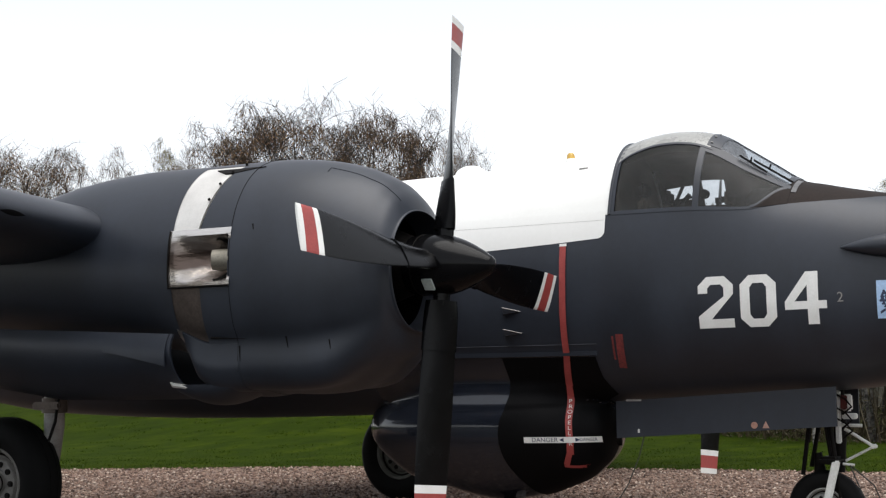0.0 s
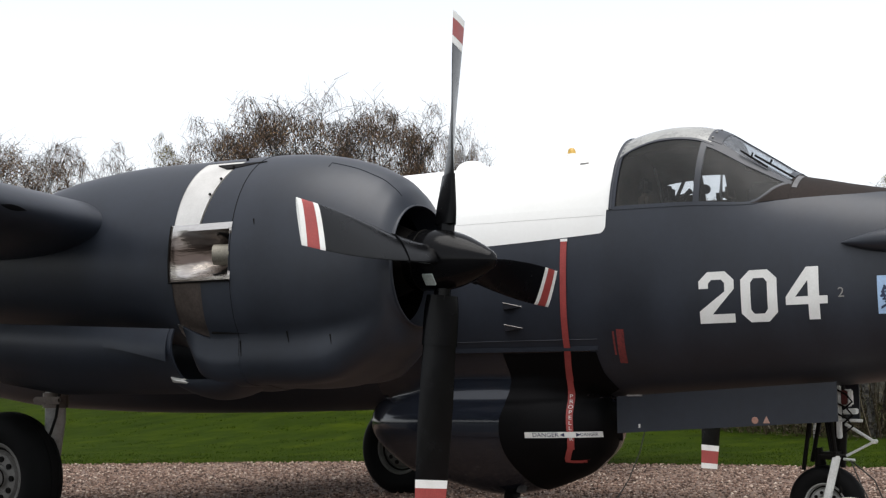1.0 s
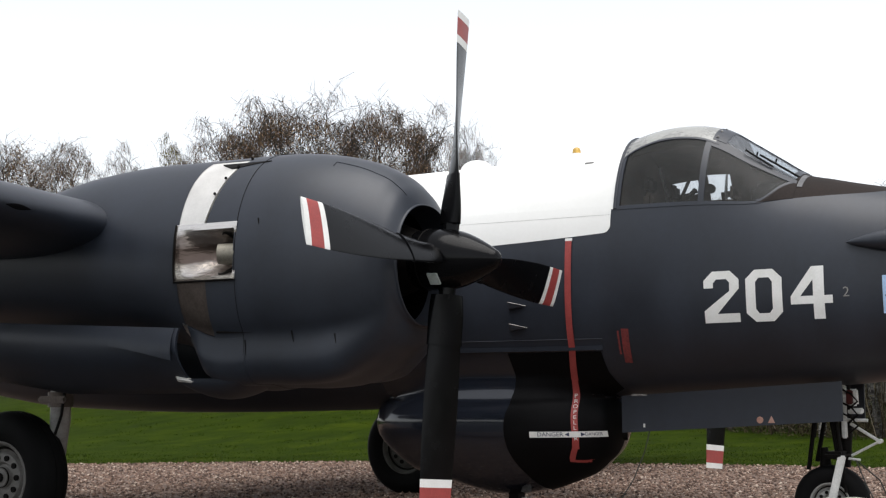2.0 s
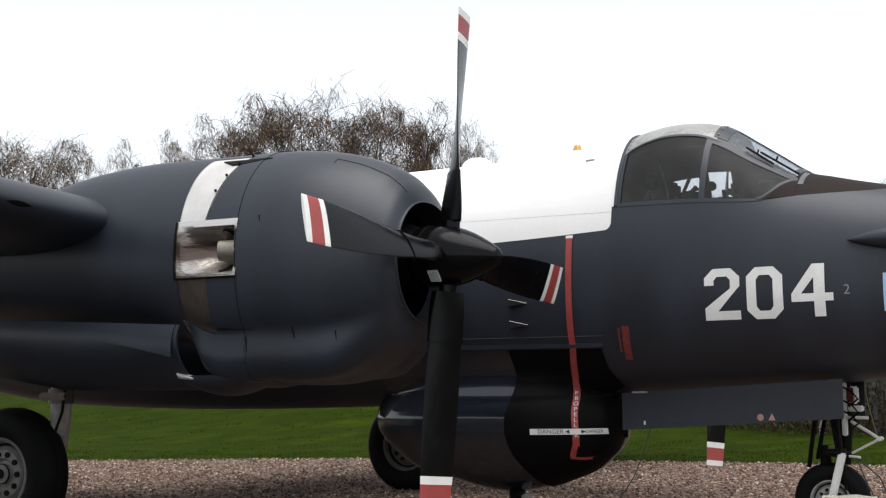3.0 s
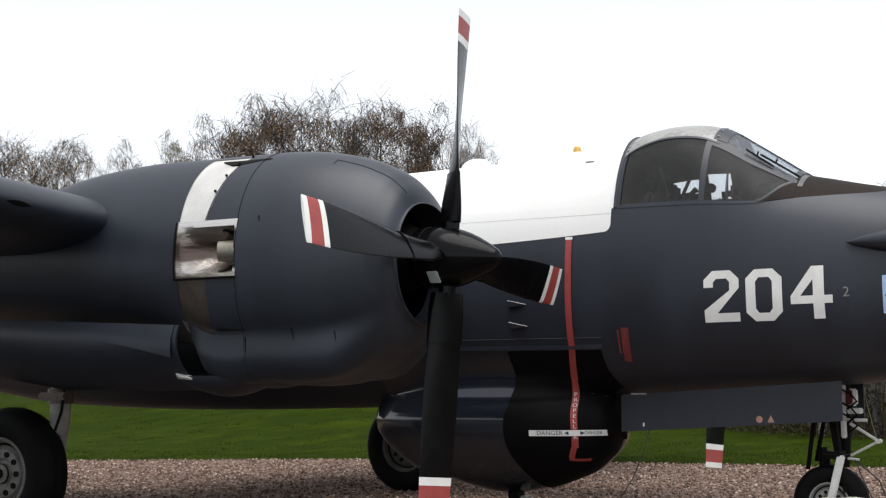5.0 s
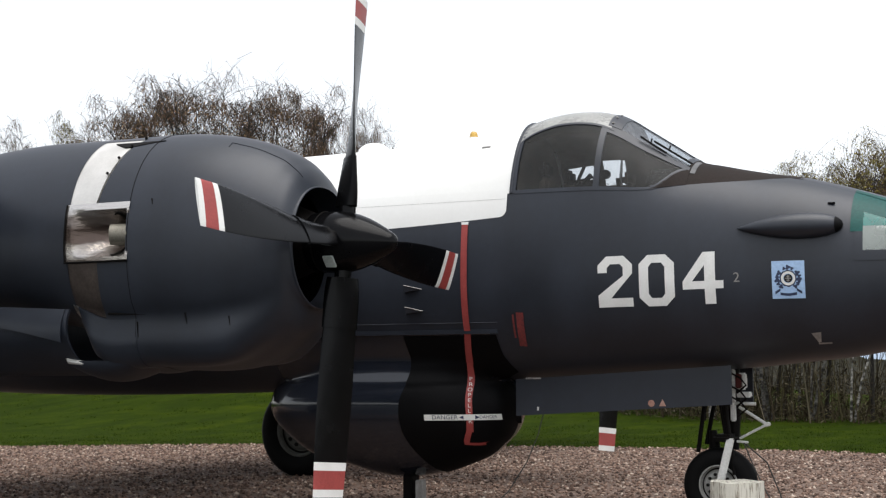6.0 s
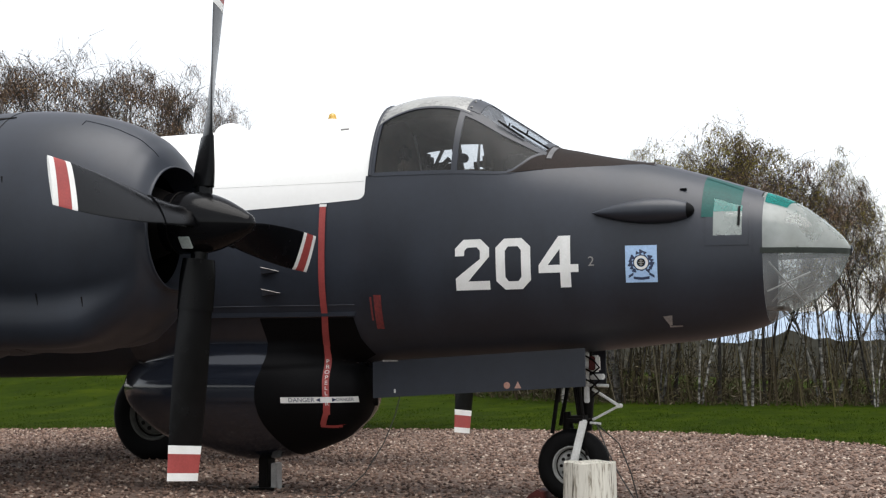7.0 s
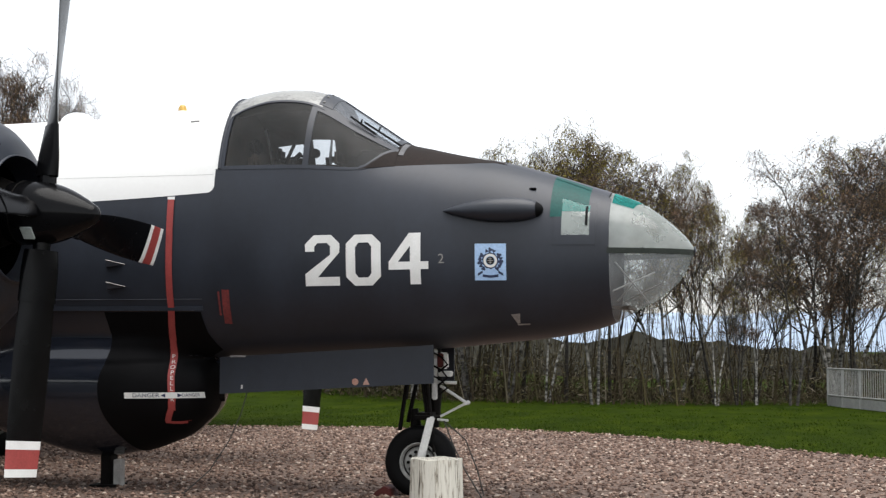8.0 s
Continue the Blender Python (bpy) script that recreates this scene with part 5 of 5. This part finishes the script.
cable = part("earthing_cable", tube([(0.61, -0.45, 1.12), (0.56, -0.48, 0.9), (0.44, -0.52, 0.6), (0.25, -0.6, 0.28), (0.0, -0.7, 0.04), (-0.3, -0.75, 0.03)], 0.007, 6), ROPE, None)
tagged(cable, "thin dark cable hanging from door to gravel", "cable")
for k, pts in enumerate((((2.73, -0.1, 0.84), (2.85, -0.2, 0.6), (3.0, -0.25, 0.32), (3.2, -0.3, 0.03), (3.5, -0.5, 0.03)), ((2.72, -0.1, 0.84), (2.95, 0.0, 0.62), (3.08, 0.0, 0.3), (3.15, 0, 0.03)))):
    tagged(part("tether_cable", tube(pts, 0.008, 6), ROPE, None), "dark cable trailing from the nose leg to gravel", "cable", "cables at the nose leg")
hook = part("tow_ring", tube([(2.66, -0.1, 0.84), (2.78, -0.1, 0.83)], 0.014, 8), CHALK, ng)


# ---- trees ----
def bark_material():
    m, t, p = nodes_of("birch_bark")
    n = noise_of(t, 3, 5, (1, 1, 2.5))
    c = ramp(t, n, [(0.42, (0.012, 0.0095, 0.0075)), (0.58, (0.03, 0.025, 0.02)), (0.72, (0.09, 0.08, 0.068))])
    pale = ramp(t, n, [(0.4, (0.03, 0.027, 0.023)), (0.5, (0.2, 0.19, 0.17)), (0.65, (0.42, 0.4, 0.37))])
    info = t.nodes.new("ShaderNodeObjectInfo")
    co, sep, low = t.nodes.new("ShaderNodeTexCoord"), t.nodes.new("ShaderNodeSeparateXYZ"), t.nodes.new("ShaderNodeMapRange")
    t.links.new(co.outputs["Object"], sep.inputs[0])
    low.inputs["From Min"].default_value, low.inputs["From Max"].default_value = 5.0, 2.2
    t.links.new(sep.outputs[2], low.inputs[0])
    share = mixed(t, 1.0, ramp(t, info.outputs["Random"], [(0.45, (0, 0, 0)), (0.7, (1, 1, 1))]), low.outputs[0], "MULTIPLY")
    c = mixed(t, share, c, pale)
    t.links.new(c, p.inputs["Base Color"])
    p.inputs["Roughness"].default_value = 0.9
    return m


BARK = bark_material()
TWIG = island_colours("fine_twigs", [(0.0, (0.030, 0.021, 0.015)), (0.6, (0.075, 0.053, 0.038)), (1.0, (0.14, 0.105, 0.078))], 0.9, 0.1)
BUD = {
    "brown": island_colours("brown_catkins", [(0.0, (0.08, 0.047, 0.029)), (0.6, (0.2, 0.122, 0.07)), (1.0, (0.36, 0.24, 0.12))], 0.9, 0.1),
    "olive": island_colours("opening_olive_leaves", [(0.0, (0.075, 0.06, 0.012)), (0.6, (0.2, 0.165, 0.03)), (1.0, (0.32, 0.28, 0.06))], 0.9, 0.1),
}


def strip(vs, fs, pts, w0, w1, rng):
    """A thin three-sided twig."""
    k0 = len(vs)
    n = len(pts)
    for i, p in enumerate(pts):
        w = w0 + (w1 - w0) * i / (n - 1)
        a = rng.uniform(0, 0.3)
        for j in range(3):
            vs.append(p + Vector((math.cos(a + j * 2.094), math.sin(a + j * 2.094), 0)) * w)
    for i in range(n - 1):
        for j in range(3):
            fs.append((k0 + i * 3 + j, k0 + i * 3 + (j + 1) % 3, k0 + (i + 1) * 3 + (j + 1) % 3, k0 + (i + 1) * 3 + j))


def birch_meshes(seed, stems, twigs, leaves, droop):
    """Wood, twigs and buds of one birch about 10 m high."""
    rng = random.Random(seed)
    wood_v, wood_f, tw_v, tw_f, lf_v, lf_f = [], [], [], [], [], []
    ends = []

    def limb(p, d, length, r, level):
        n = 5 if level < 2 else 4
        pts, rad = [p.copy()], [r]
        for i in range(n):
            d = (d + Vector((rng.gauss(0, 0.13), rng.gauss(0, 0.13), rng.gauss(0.04 if level < 2 else -0.1, 0.1)))).normalized()
            p = p + d * length / n
            lobe = 1.0 + 0.5 * noise.noise(Vector((p.x * 0.45, p.y * 0.45, p.z * 0.45 + seed)))
            if (p.x / 3.1) ** 2 + (p.y / 3.1) ** 2 + ((p.z - 6.0) / 3.6) ** 2 > lobe and p.z > 4.0:
                break
            pts.append(p.copy())
            rad.append(r * (1 - 0.8 * (i + 1) / n))
        if len(pts) < 2:
            return
        n = len(pts) - 1
        v, f = tube(pts, rad, 7 if level == 0 else (5 if level == 1 else 3), False)
        k = len(wood_v)
        wood_v.extend(v)
        wood_f.extend(tuple(i + k for i in q) for q in f)
        if level >= 3:
            ends.extend(pts[1:])
            return
        count = (11, 6, 4)[level]
        for i in range(count):
            s = rng.uniform(0.36 if level == 0 else 0.2, 1.0)
            j = min(int(s * n), n - 1)
            q = pts[j].lerp(pts[j + 1], s * n - j)
            a = rng.uniform(0, 6.283)
            out = Vector((math.cos(a), math.sin(a), rng.uniform(0.1, 0.8))).normalized()
            d2 = (pts[j + 1] - pts[j]).normalized() * 0.42 + out * 0.8
            limb(q, d2.normalized(), length * (0.44, 0.5, 0.5)[level] * (1.25 - 0.8 * s * (level == 0)) * rng.uniform(0.75, 1.2), max(rad[j] * 0.58, (0.013, 0.01, 0.0075)[level]), level + 1)

    for s in range(stems):
        a = rng.uniform(0, 6.283)
        lean = 0.05 if stems == 1 else 0.2
        limb(Vector((math.cos(a), math.sin(a), 0)) * (0.0 if stems == 1 else 0.25) + Vector((0, 0, -0.1)), Vector((math.cos(a) * lean, math.sin(a) * lean, 1)).normalized(), rng.uniform(7.2, 8.8), rng.uniform(0.055, 0.085), 0)
    tufts_at = [rng.choice(ends) for _ in range(max(50, twigs // 40))]
    for i in range(twigs):
        q = rng.choice(tufts_at) if i % 9 else rng.choice(ends)
        p = q + Vector((rng.gauss(0, 0.16), rng.gauss(0, 0.16), rng.gauss(0.02, 0.12)))
        a = rng.uniform(0, 6.283)
        d = Vector((math.cos(a), math.sin(a), rng.uniform(-0.2, 0.8))).normalized()
        pts = [p.copy()]
        q = p.copy()
        for k in range(3):
            d = (d + Vector((0, 0, -droop))).normalized()
            q = q + d * rng.uniform(0.1, 0.26)
            pts.append(q.copy())
        strip(tw_v, tw_f, pts, 0.0075, 0.0035, rng)
        for _ in range(leaves):
            c = pts[rng.randint(1, 3)] + Vector((rng.gauss(0, 0.03), rng.gauss(0, 0.03), rng.gauss(0, 0.03)))
            u = Vector((rng.gauss(0, 1), rng.gauss(0, 1), rng.gauss(0, 1))).normalized()
            w = u.orthogonal().normalized()
            r = rng.uniform(0.012, 0.03)
            k = len(lf_v)
            lf_v.extend([c + u * r * 1.6, c + w * r * 0.7, c - u * r * 1.6, c - w * r * 0.7])
            lf_f.append((k, k + 1, k + 2, k + 3))

    mid = sum(lf_v, Vector()) / len(lf_v)
    mid.z = 0

    def made(name, v, f):
        me = bpy.data.meshes.new(name)
        me.from_pydata([tuple(q - mid) for q in v], [], f)
        me.shade_smooth()
        return me
    return made("trunk", wood_v, wood_f), made("branchwork", tw_v, tw_f), made("crown", lf_v, lf_f)


KINDS, TALL = [], []
for i, (seed, stems, twigs, leaves, droop, bud) in enumerate(((11, 1, 1500, 2, 0.8, "brown"), (12, 2, 1600, 2, 0.75, "brown"), (13, 1, 1900, 4, 0.8, "olive"), (14, 2, 2100, 4, 0.7, "olive"), (15, 3, 1900, 2, 0.7, "brown"))):
    meshes = birch_meshes(seed, stems, twigs, leaves, droop)
    root = empty("birch_tree", "slender bare birch with %s spring buds at lawn's edge" % bud, "tree", "birches round the lawn")
    for me, mat in zip(meshes, (BARK, TWIG, BUD[bud])):
        part(me.name.split(".")[0], me, mat, root)
    TALL.append(float(np.percentile([v.co.z for v in meshes[2].vertices], 98.5)))
    KINDS.append(root)

rng = random.Random(21)
used = set()


def plant(kind, x, y, height, turn, wide=1.0):
    scale = height / TALL[kind]
    m = pose(x, y, rise(x, y) - 0.05, rng.uniform(-2, 2), rng.uniform(-2, 2), turn)
    root = KINDS[kind]
    if kind not in used:
        used.add(kind)
        root.matrix_basis = m
        ob = root
    else:
        ob = copy_thing(root, m)
    ob.scale = (scale * wide, scale * wide, scale)


# the wood behind the nose: a ragged row, with a gap before the fence
SKY_R = curve([(-14, 7.2), (-9, 7.2), (-6, 7.6), (-4.2, 8.0), (-3.1, 8.6), (-1.65, 8.85), (-0.6, 8.4), (0.16, 7.8), (1.44, 8.1), (3.1, 7.9), (3.6, 7.0), (4.03, 5.8), (4.74, 5.7), (5.9, 6.8), (6.98, 7.9), (9, 8.45), (14, 9.2), (22, 10)])
for i in range(42):
    x = -9.5 + 29 * (i + rng.uniform(-0.4, 0.4)) / 41
    y = 25.2 + rng.uniform(-0.9, 8) + max(0, -x) * 0.3 + max(0, x - 3) * 0.5
    far = (y + 15.4) / 47.4
    top = 1.6 + (SKY_R(x) - 1.6) * far
    plant((3, 2, 1, 4, 3)[rng.randrange(5)] if x < 4 else (0, 1, 4, 3)[rng.randrange(4)], 6.5 + (x - 6.5) * far, y, top * rng.uniform(0.88, 1.02), rng.uniform(0, 360), 0.6 if 2.4 < x < 5.8 else rng.uniform(0.8, 1.05))
for x, h in ((4.4, 5.0), (5.3, 5.6), (8.0, 6.6), (3.2, 6.6), (-1.2, 7.8)):
    y = 27 + rng.uniform(-1.5, 3.5) + max(0, x - 3) * 0.5
    far = (y + 15.4) / 47.4
    plant((4, 3, 1, 0)[rng.randrange(4)], 6.5 + (x - 6.5) * far, y, 1.6 + (h - 1.6) * far, rng.uniform(0, 360), rng.uniform(0.6, 0.8))
# the taller groups behind the engine
for x, y, h, k, w in ((-47.6, 33.5, 13.1, 4, 0.9), (-47.3, 35.7, 13.6, 1, 0.9), (-47.4, 37.9, 13.3, 4, 0.75), (-42.1, 34.6, 12.6, 1, 0.8), (-42.3, 36.8, 13.3, 4, 0.75), (-37.8, 33.5, 12.0, 4, 0.5),
                       (-38.0, 35.7, 11.4, 0, 0.2), (-37.9, 37.9, 13.3, 3, 0.45), (-34.3, 34.6, 12.1, 1, 0.6), (-34.6, 36.8, 13.4, 0, 0.6), (-31.0, 33.5, 12.4, 4, 0.7), (-31.7, 35.7, 13.6, 1, 0.7),
                       (-32.3, 37.9, 14.5, 0, 0.8), (-29.0, 34.6, 13.1, 4, 0.8), (-28.7, 36.8, 14.2, 1, 0.8), (-25.3, 33.5, 12.4, 4, 0.7), (-25.7, 35.7, 13.1, 0, 0.8), (-26.3, 37.9, 13.6, 1, 0.8),
                       (-23.2, 34.6, 12.3, 4, 0.7), (-23.5, 36.8, 12.0, 0, 0.6), (-19.8, 33.5, 11.3, 1, 0.45), (-20.4, 35.7, 10.8, 4, 0.4),
                       (-21, 48, 9.6, 4, 0.8), (-18.5, 49, 9.2, 1, 0.8), (-15.5, 47, 8.8, 3, 0.8), (-12.6, 48, 8.8, 2, 0.8)):
    plant(k, x, y, h * 0.945 - 0.55, rng.uniform(0, 360), w)


def undergrowth():
    """Bramble, saplings and dead stems at the foot of the wood."""
    r = random.Random(9)
    vs, fs = [], []
    for i in range(90000):
        x = r.uniform(-42, 30)
        y = 26 + r.uniform(-0.4, 10) + min(max(0, -x) * 0.25, 8) + max(0, x - 3) * 0.5
        top = 2.0 * (0.8 + 0.45 * noise.noise(Vector((x * 0.5, y * 0.25, 2)))) * (y + 15) / 49
        h = top * (1 + 0.5 * noise.noise(Vector((x * 1.9, y, 7)))) * r.random() ** 2.1
        p = Vector((x, y, rise(x, y) - 0.05 + h))
        d = Vector((r.gauss(0, 0.5), r.gauss(0, 0.4), r.uniform(-0.2, 1))).normalized() * r.uniform(0.06, 0.3)
        w = d.orthogonal().normalized() * r.uniform(0.004, 0.02)
        k = len(vs)
        vs += [p - w, p + d * 0.5 - w * 1.3, p + d, p + d * 0.5 + w * 1.3]
        fs.append((k, k + 1, k + 2, k + 3))
    for i in range(1500):
        x = r.uniform(-42, 30)
        y = 25.6 + r.uniform(-0.4, 10) + min(max(0, -x) * 0.25, 8) + max(0, x - 3) * 0.5
        p = Vector((x, y, rise(x, y) - 0.05))
        d = Vector((r.gauss(0, 0.16), r.gauss(0, 0.16), 1)) * r.uniform(1.2, 5.6) 
        strip(vs, fs, [p, p + d * 0.5 + Vector((r.gauss(0, 0.1), 0, 0)), p + d], r.uniform(0.012, 0.03), 0.005, r)
    me = bpy.data.meshes.new("undergrowth")
    me.from_pydata([tuple(v) for v in vs], [], fs)
    return me


BRUSH = island_colours("brush_leaves", [(0.0, (0.022, 0.016, 0.0105)), (0.5, (0.052, 0.041, 0.024)), (0.85, (0.075, 0.066, 0.030)), (1.0, (0.17, 0.145, 0.11))], 0.9, 0.1)
tagged(part("undergrowth", undergrowth(), BRUSH, None), "tangled brown and green brush under the trees", "undergrowth", kind="stuff")

# dark rising woodland far behind
FAR = surface("far_woodland", (0.016, 0.016, 0.014), (0.036, 0.035, 0.028), (0.9, 1.0), scale=0.3, fine=2.0, bump=0.0, spec=0.0)


def far_wood(u, v):
    x = -260 + 480 * u
    z = (2.3 + 1.6 * noise.noise(Vector((x * 0.06, 0, 1))) + 1.0 * noise.noise(Vector((x * 0.25, 0, 5))) + 0.4 * noise.noise(Vector((x * 0.9, 0, 5)))) * v
    return Vector((x, 60 + 6 * v + abs(x) * 0.05, z * 0.9 - 0.2))


tagged(part("backdrop", grid(far_wood, 700, 6), FAR, None), "distant dark wooded skyline", "woodland", kind="structure")

# unseen belt behind the walker and beyond the tail, added to block low sky light
def unseen_wood(u, v):
    a = math.radians(170 + 200 * u)
    d = 52 + 3 * noise.noise(Vector((u * 40, 0, 2)))
    z = (3.4 + 1.0 * noise.noise(Vector((u * 30, 0, 1))) + 0.6 * noise.noise(Vector((u * 160, 0, 5)))) * v
    return Vector((d * math.cos(a) * 1.25, -6 + d * math.sin(a), z - 0.2))


tagged(part("backdrop", grid(unseen_wood, 400, 6), FAR, None), "unseen dark belt of trees added to block low light", "woodland", kind="structure")

# ridge on the horizon, the blue haze of distance put into its base colour
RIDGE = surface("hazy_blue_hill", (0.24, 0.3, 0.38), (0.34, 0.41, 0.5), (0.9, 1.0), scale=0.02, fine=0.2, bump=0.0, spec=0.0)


def far_ridge(u, v):
    x = -700 + 1400 * u
    z = (17 + 7 * noise.noise(Vector((x * 0.008, 0, 3))) + 2 * noise.noise(Vector((x * 0.05, 0, 8)))) * v
    return Vector((x, 560 + 60 * v, z - 0.5))


tagged(part("backdrop", grid(far_ridge, 300, 6), RIDGE, None), "ridge on the horizon with pale blue haze in its colour", "hill", kind="structure")

# fence
fence = empty("metal_railing", "pale galvanised railing with fine bars along a ramp", "railing")
posts = [(7.05, 27.2), (7.42, 25.9), (7.85, 24.9), (8.45, 23.4), (9.1, 21.9), (9.8, 20.4)]
for (x, y) in posts:
    part("post", box(x - 0.03, x + 0.03, y - 0.03, y + 0.03, -0.02, 1.06, 0.005), GALV, fence)
for (x0, y0), (x1, y1) in zip(posts, posts[1:]):
    for z in (1.04, 0.3):
        part("rail", tube([(x0, y0, z), (x1, y1, z)], 0.025, 8), GALV, fence)
    part("skirting_board", slab(lambda u, v, o: Vector((x0 + (x1 - x0) * u + o, y0 + (y1 - y0) * u, 0.0 + 0.26 * v)), 2, 1, 0.02), GALV, fence)
    n = 12
    for i in range(1, n):
        x, y = x0 + (x1 - x0) * i / n, y0 + (y1 - y0) * i / n
        part("bar", tube([(x, y, 0.3), (x, y, 1.04)], 0.01, 5, False), GALV, fence)


# lawn blades along the gravel's edge
def tufts():
    r = random.Random(3)
    vs, fs = [], []
    for i in range(45000):
        x = r.uniform(-24, 14)
        y = far_edge(x) + 0.02 + 9 * r.random() ** 2.2
        z = rise(x, y)
        h, a, l = r.uniform(0.014, 0.036), r.uniform(0, 6.28), r.uniform(-0.03, 0.03)
        k = len(vs)
        vs += [(x - 0.008 * math.cos(a), y - 0.008 * math.sin(a), z - 0.005), (x + 0.008 * math.cos(a), y + 0.008 * math.sin(a), z - 0.005), (x + l, y + l * 0.6, z + h)]
        fs.append((k, k + 1, k + 2))
    for c in range(1500):
        cx = r.uniform(-44, 16)
        cy = far_edge(cx) + 0.3 + 30 * r.random() ** 1.3
        if cx < -24 and cy < 6:
            continue
        for i in range(16):
            x, y = cx + r.gauss(0, 0.16), cy + r.gauss(0, 0.16)
            h, a, l = r.uniform(0.02, 0.055), r.uniform(0, 6.28), r.uniform(-0.04, 0.04)
            z, k = rise(x, y), len(vs)
            vs += [(x - 0.014 * math.cos(a), y - 0.014 * math.sin(a), z - 0.005), (x + 0.014 * math.cos(a), y + 0.014 * math.sin(a), z - 0.005), (x + l, y + l * 0.6, z + h)]
            fs.append((k, k + 1, k + 2))
    me = bpy.data.meshes.new("grass_blades")
    me.from_pydata(vs, [], fs)
    return me


BLADES = island_colours("grass_blade", [(0.0, (0.0132, 0.0259, 0.0024)), (0.6, (0.0292, 0.0504, 0.0048)), (1.0, (0.0585, 0.0792, 0.0120))], 0.9, 0.05)
tagged(part("grass_blades", tufts(), BLADES, None), "short green grass blades beside the gravel", "grass", kind="stuff")
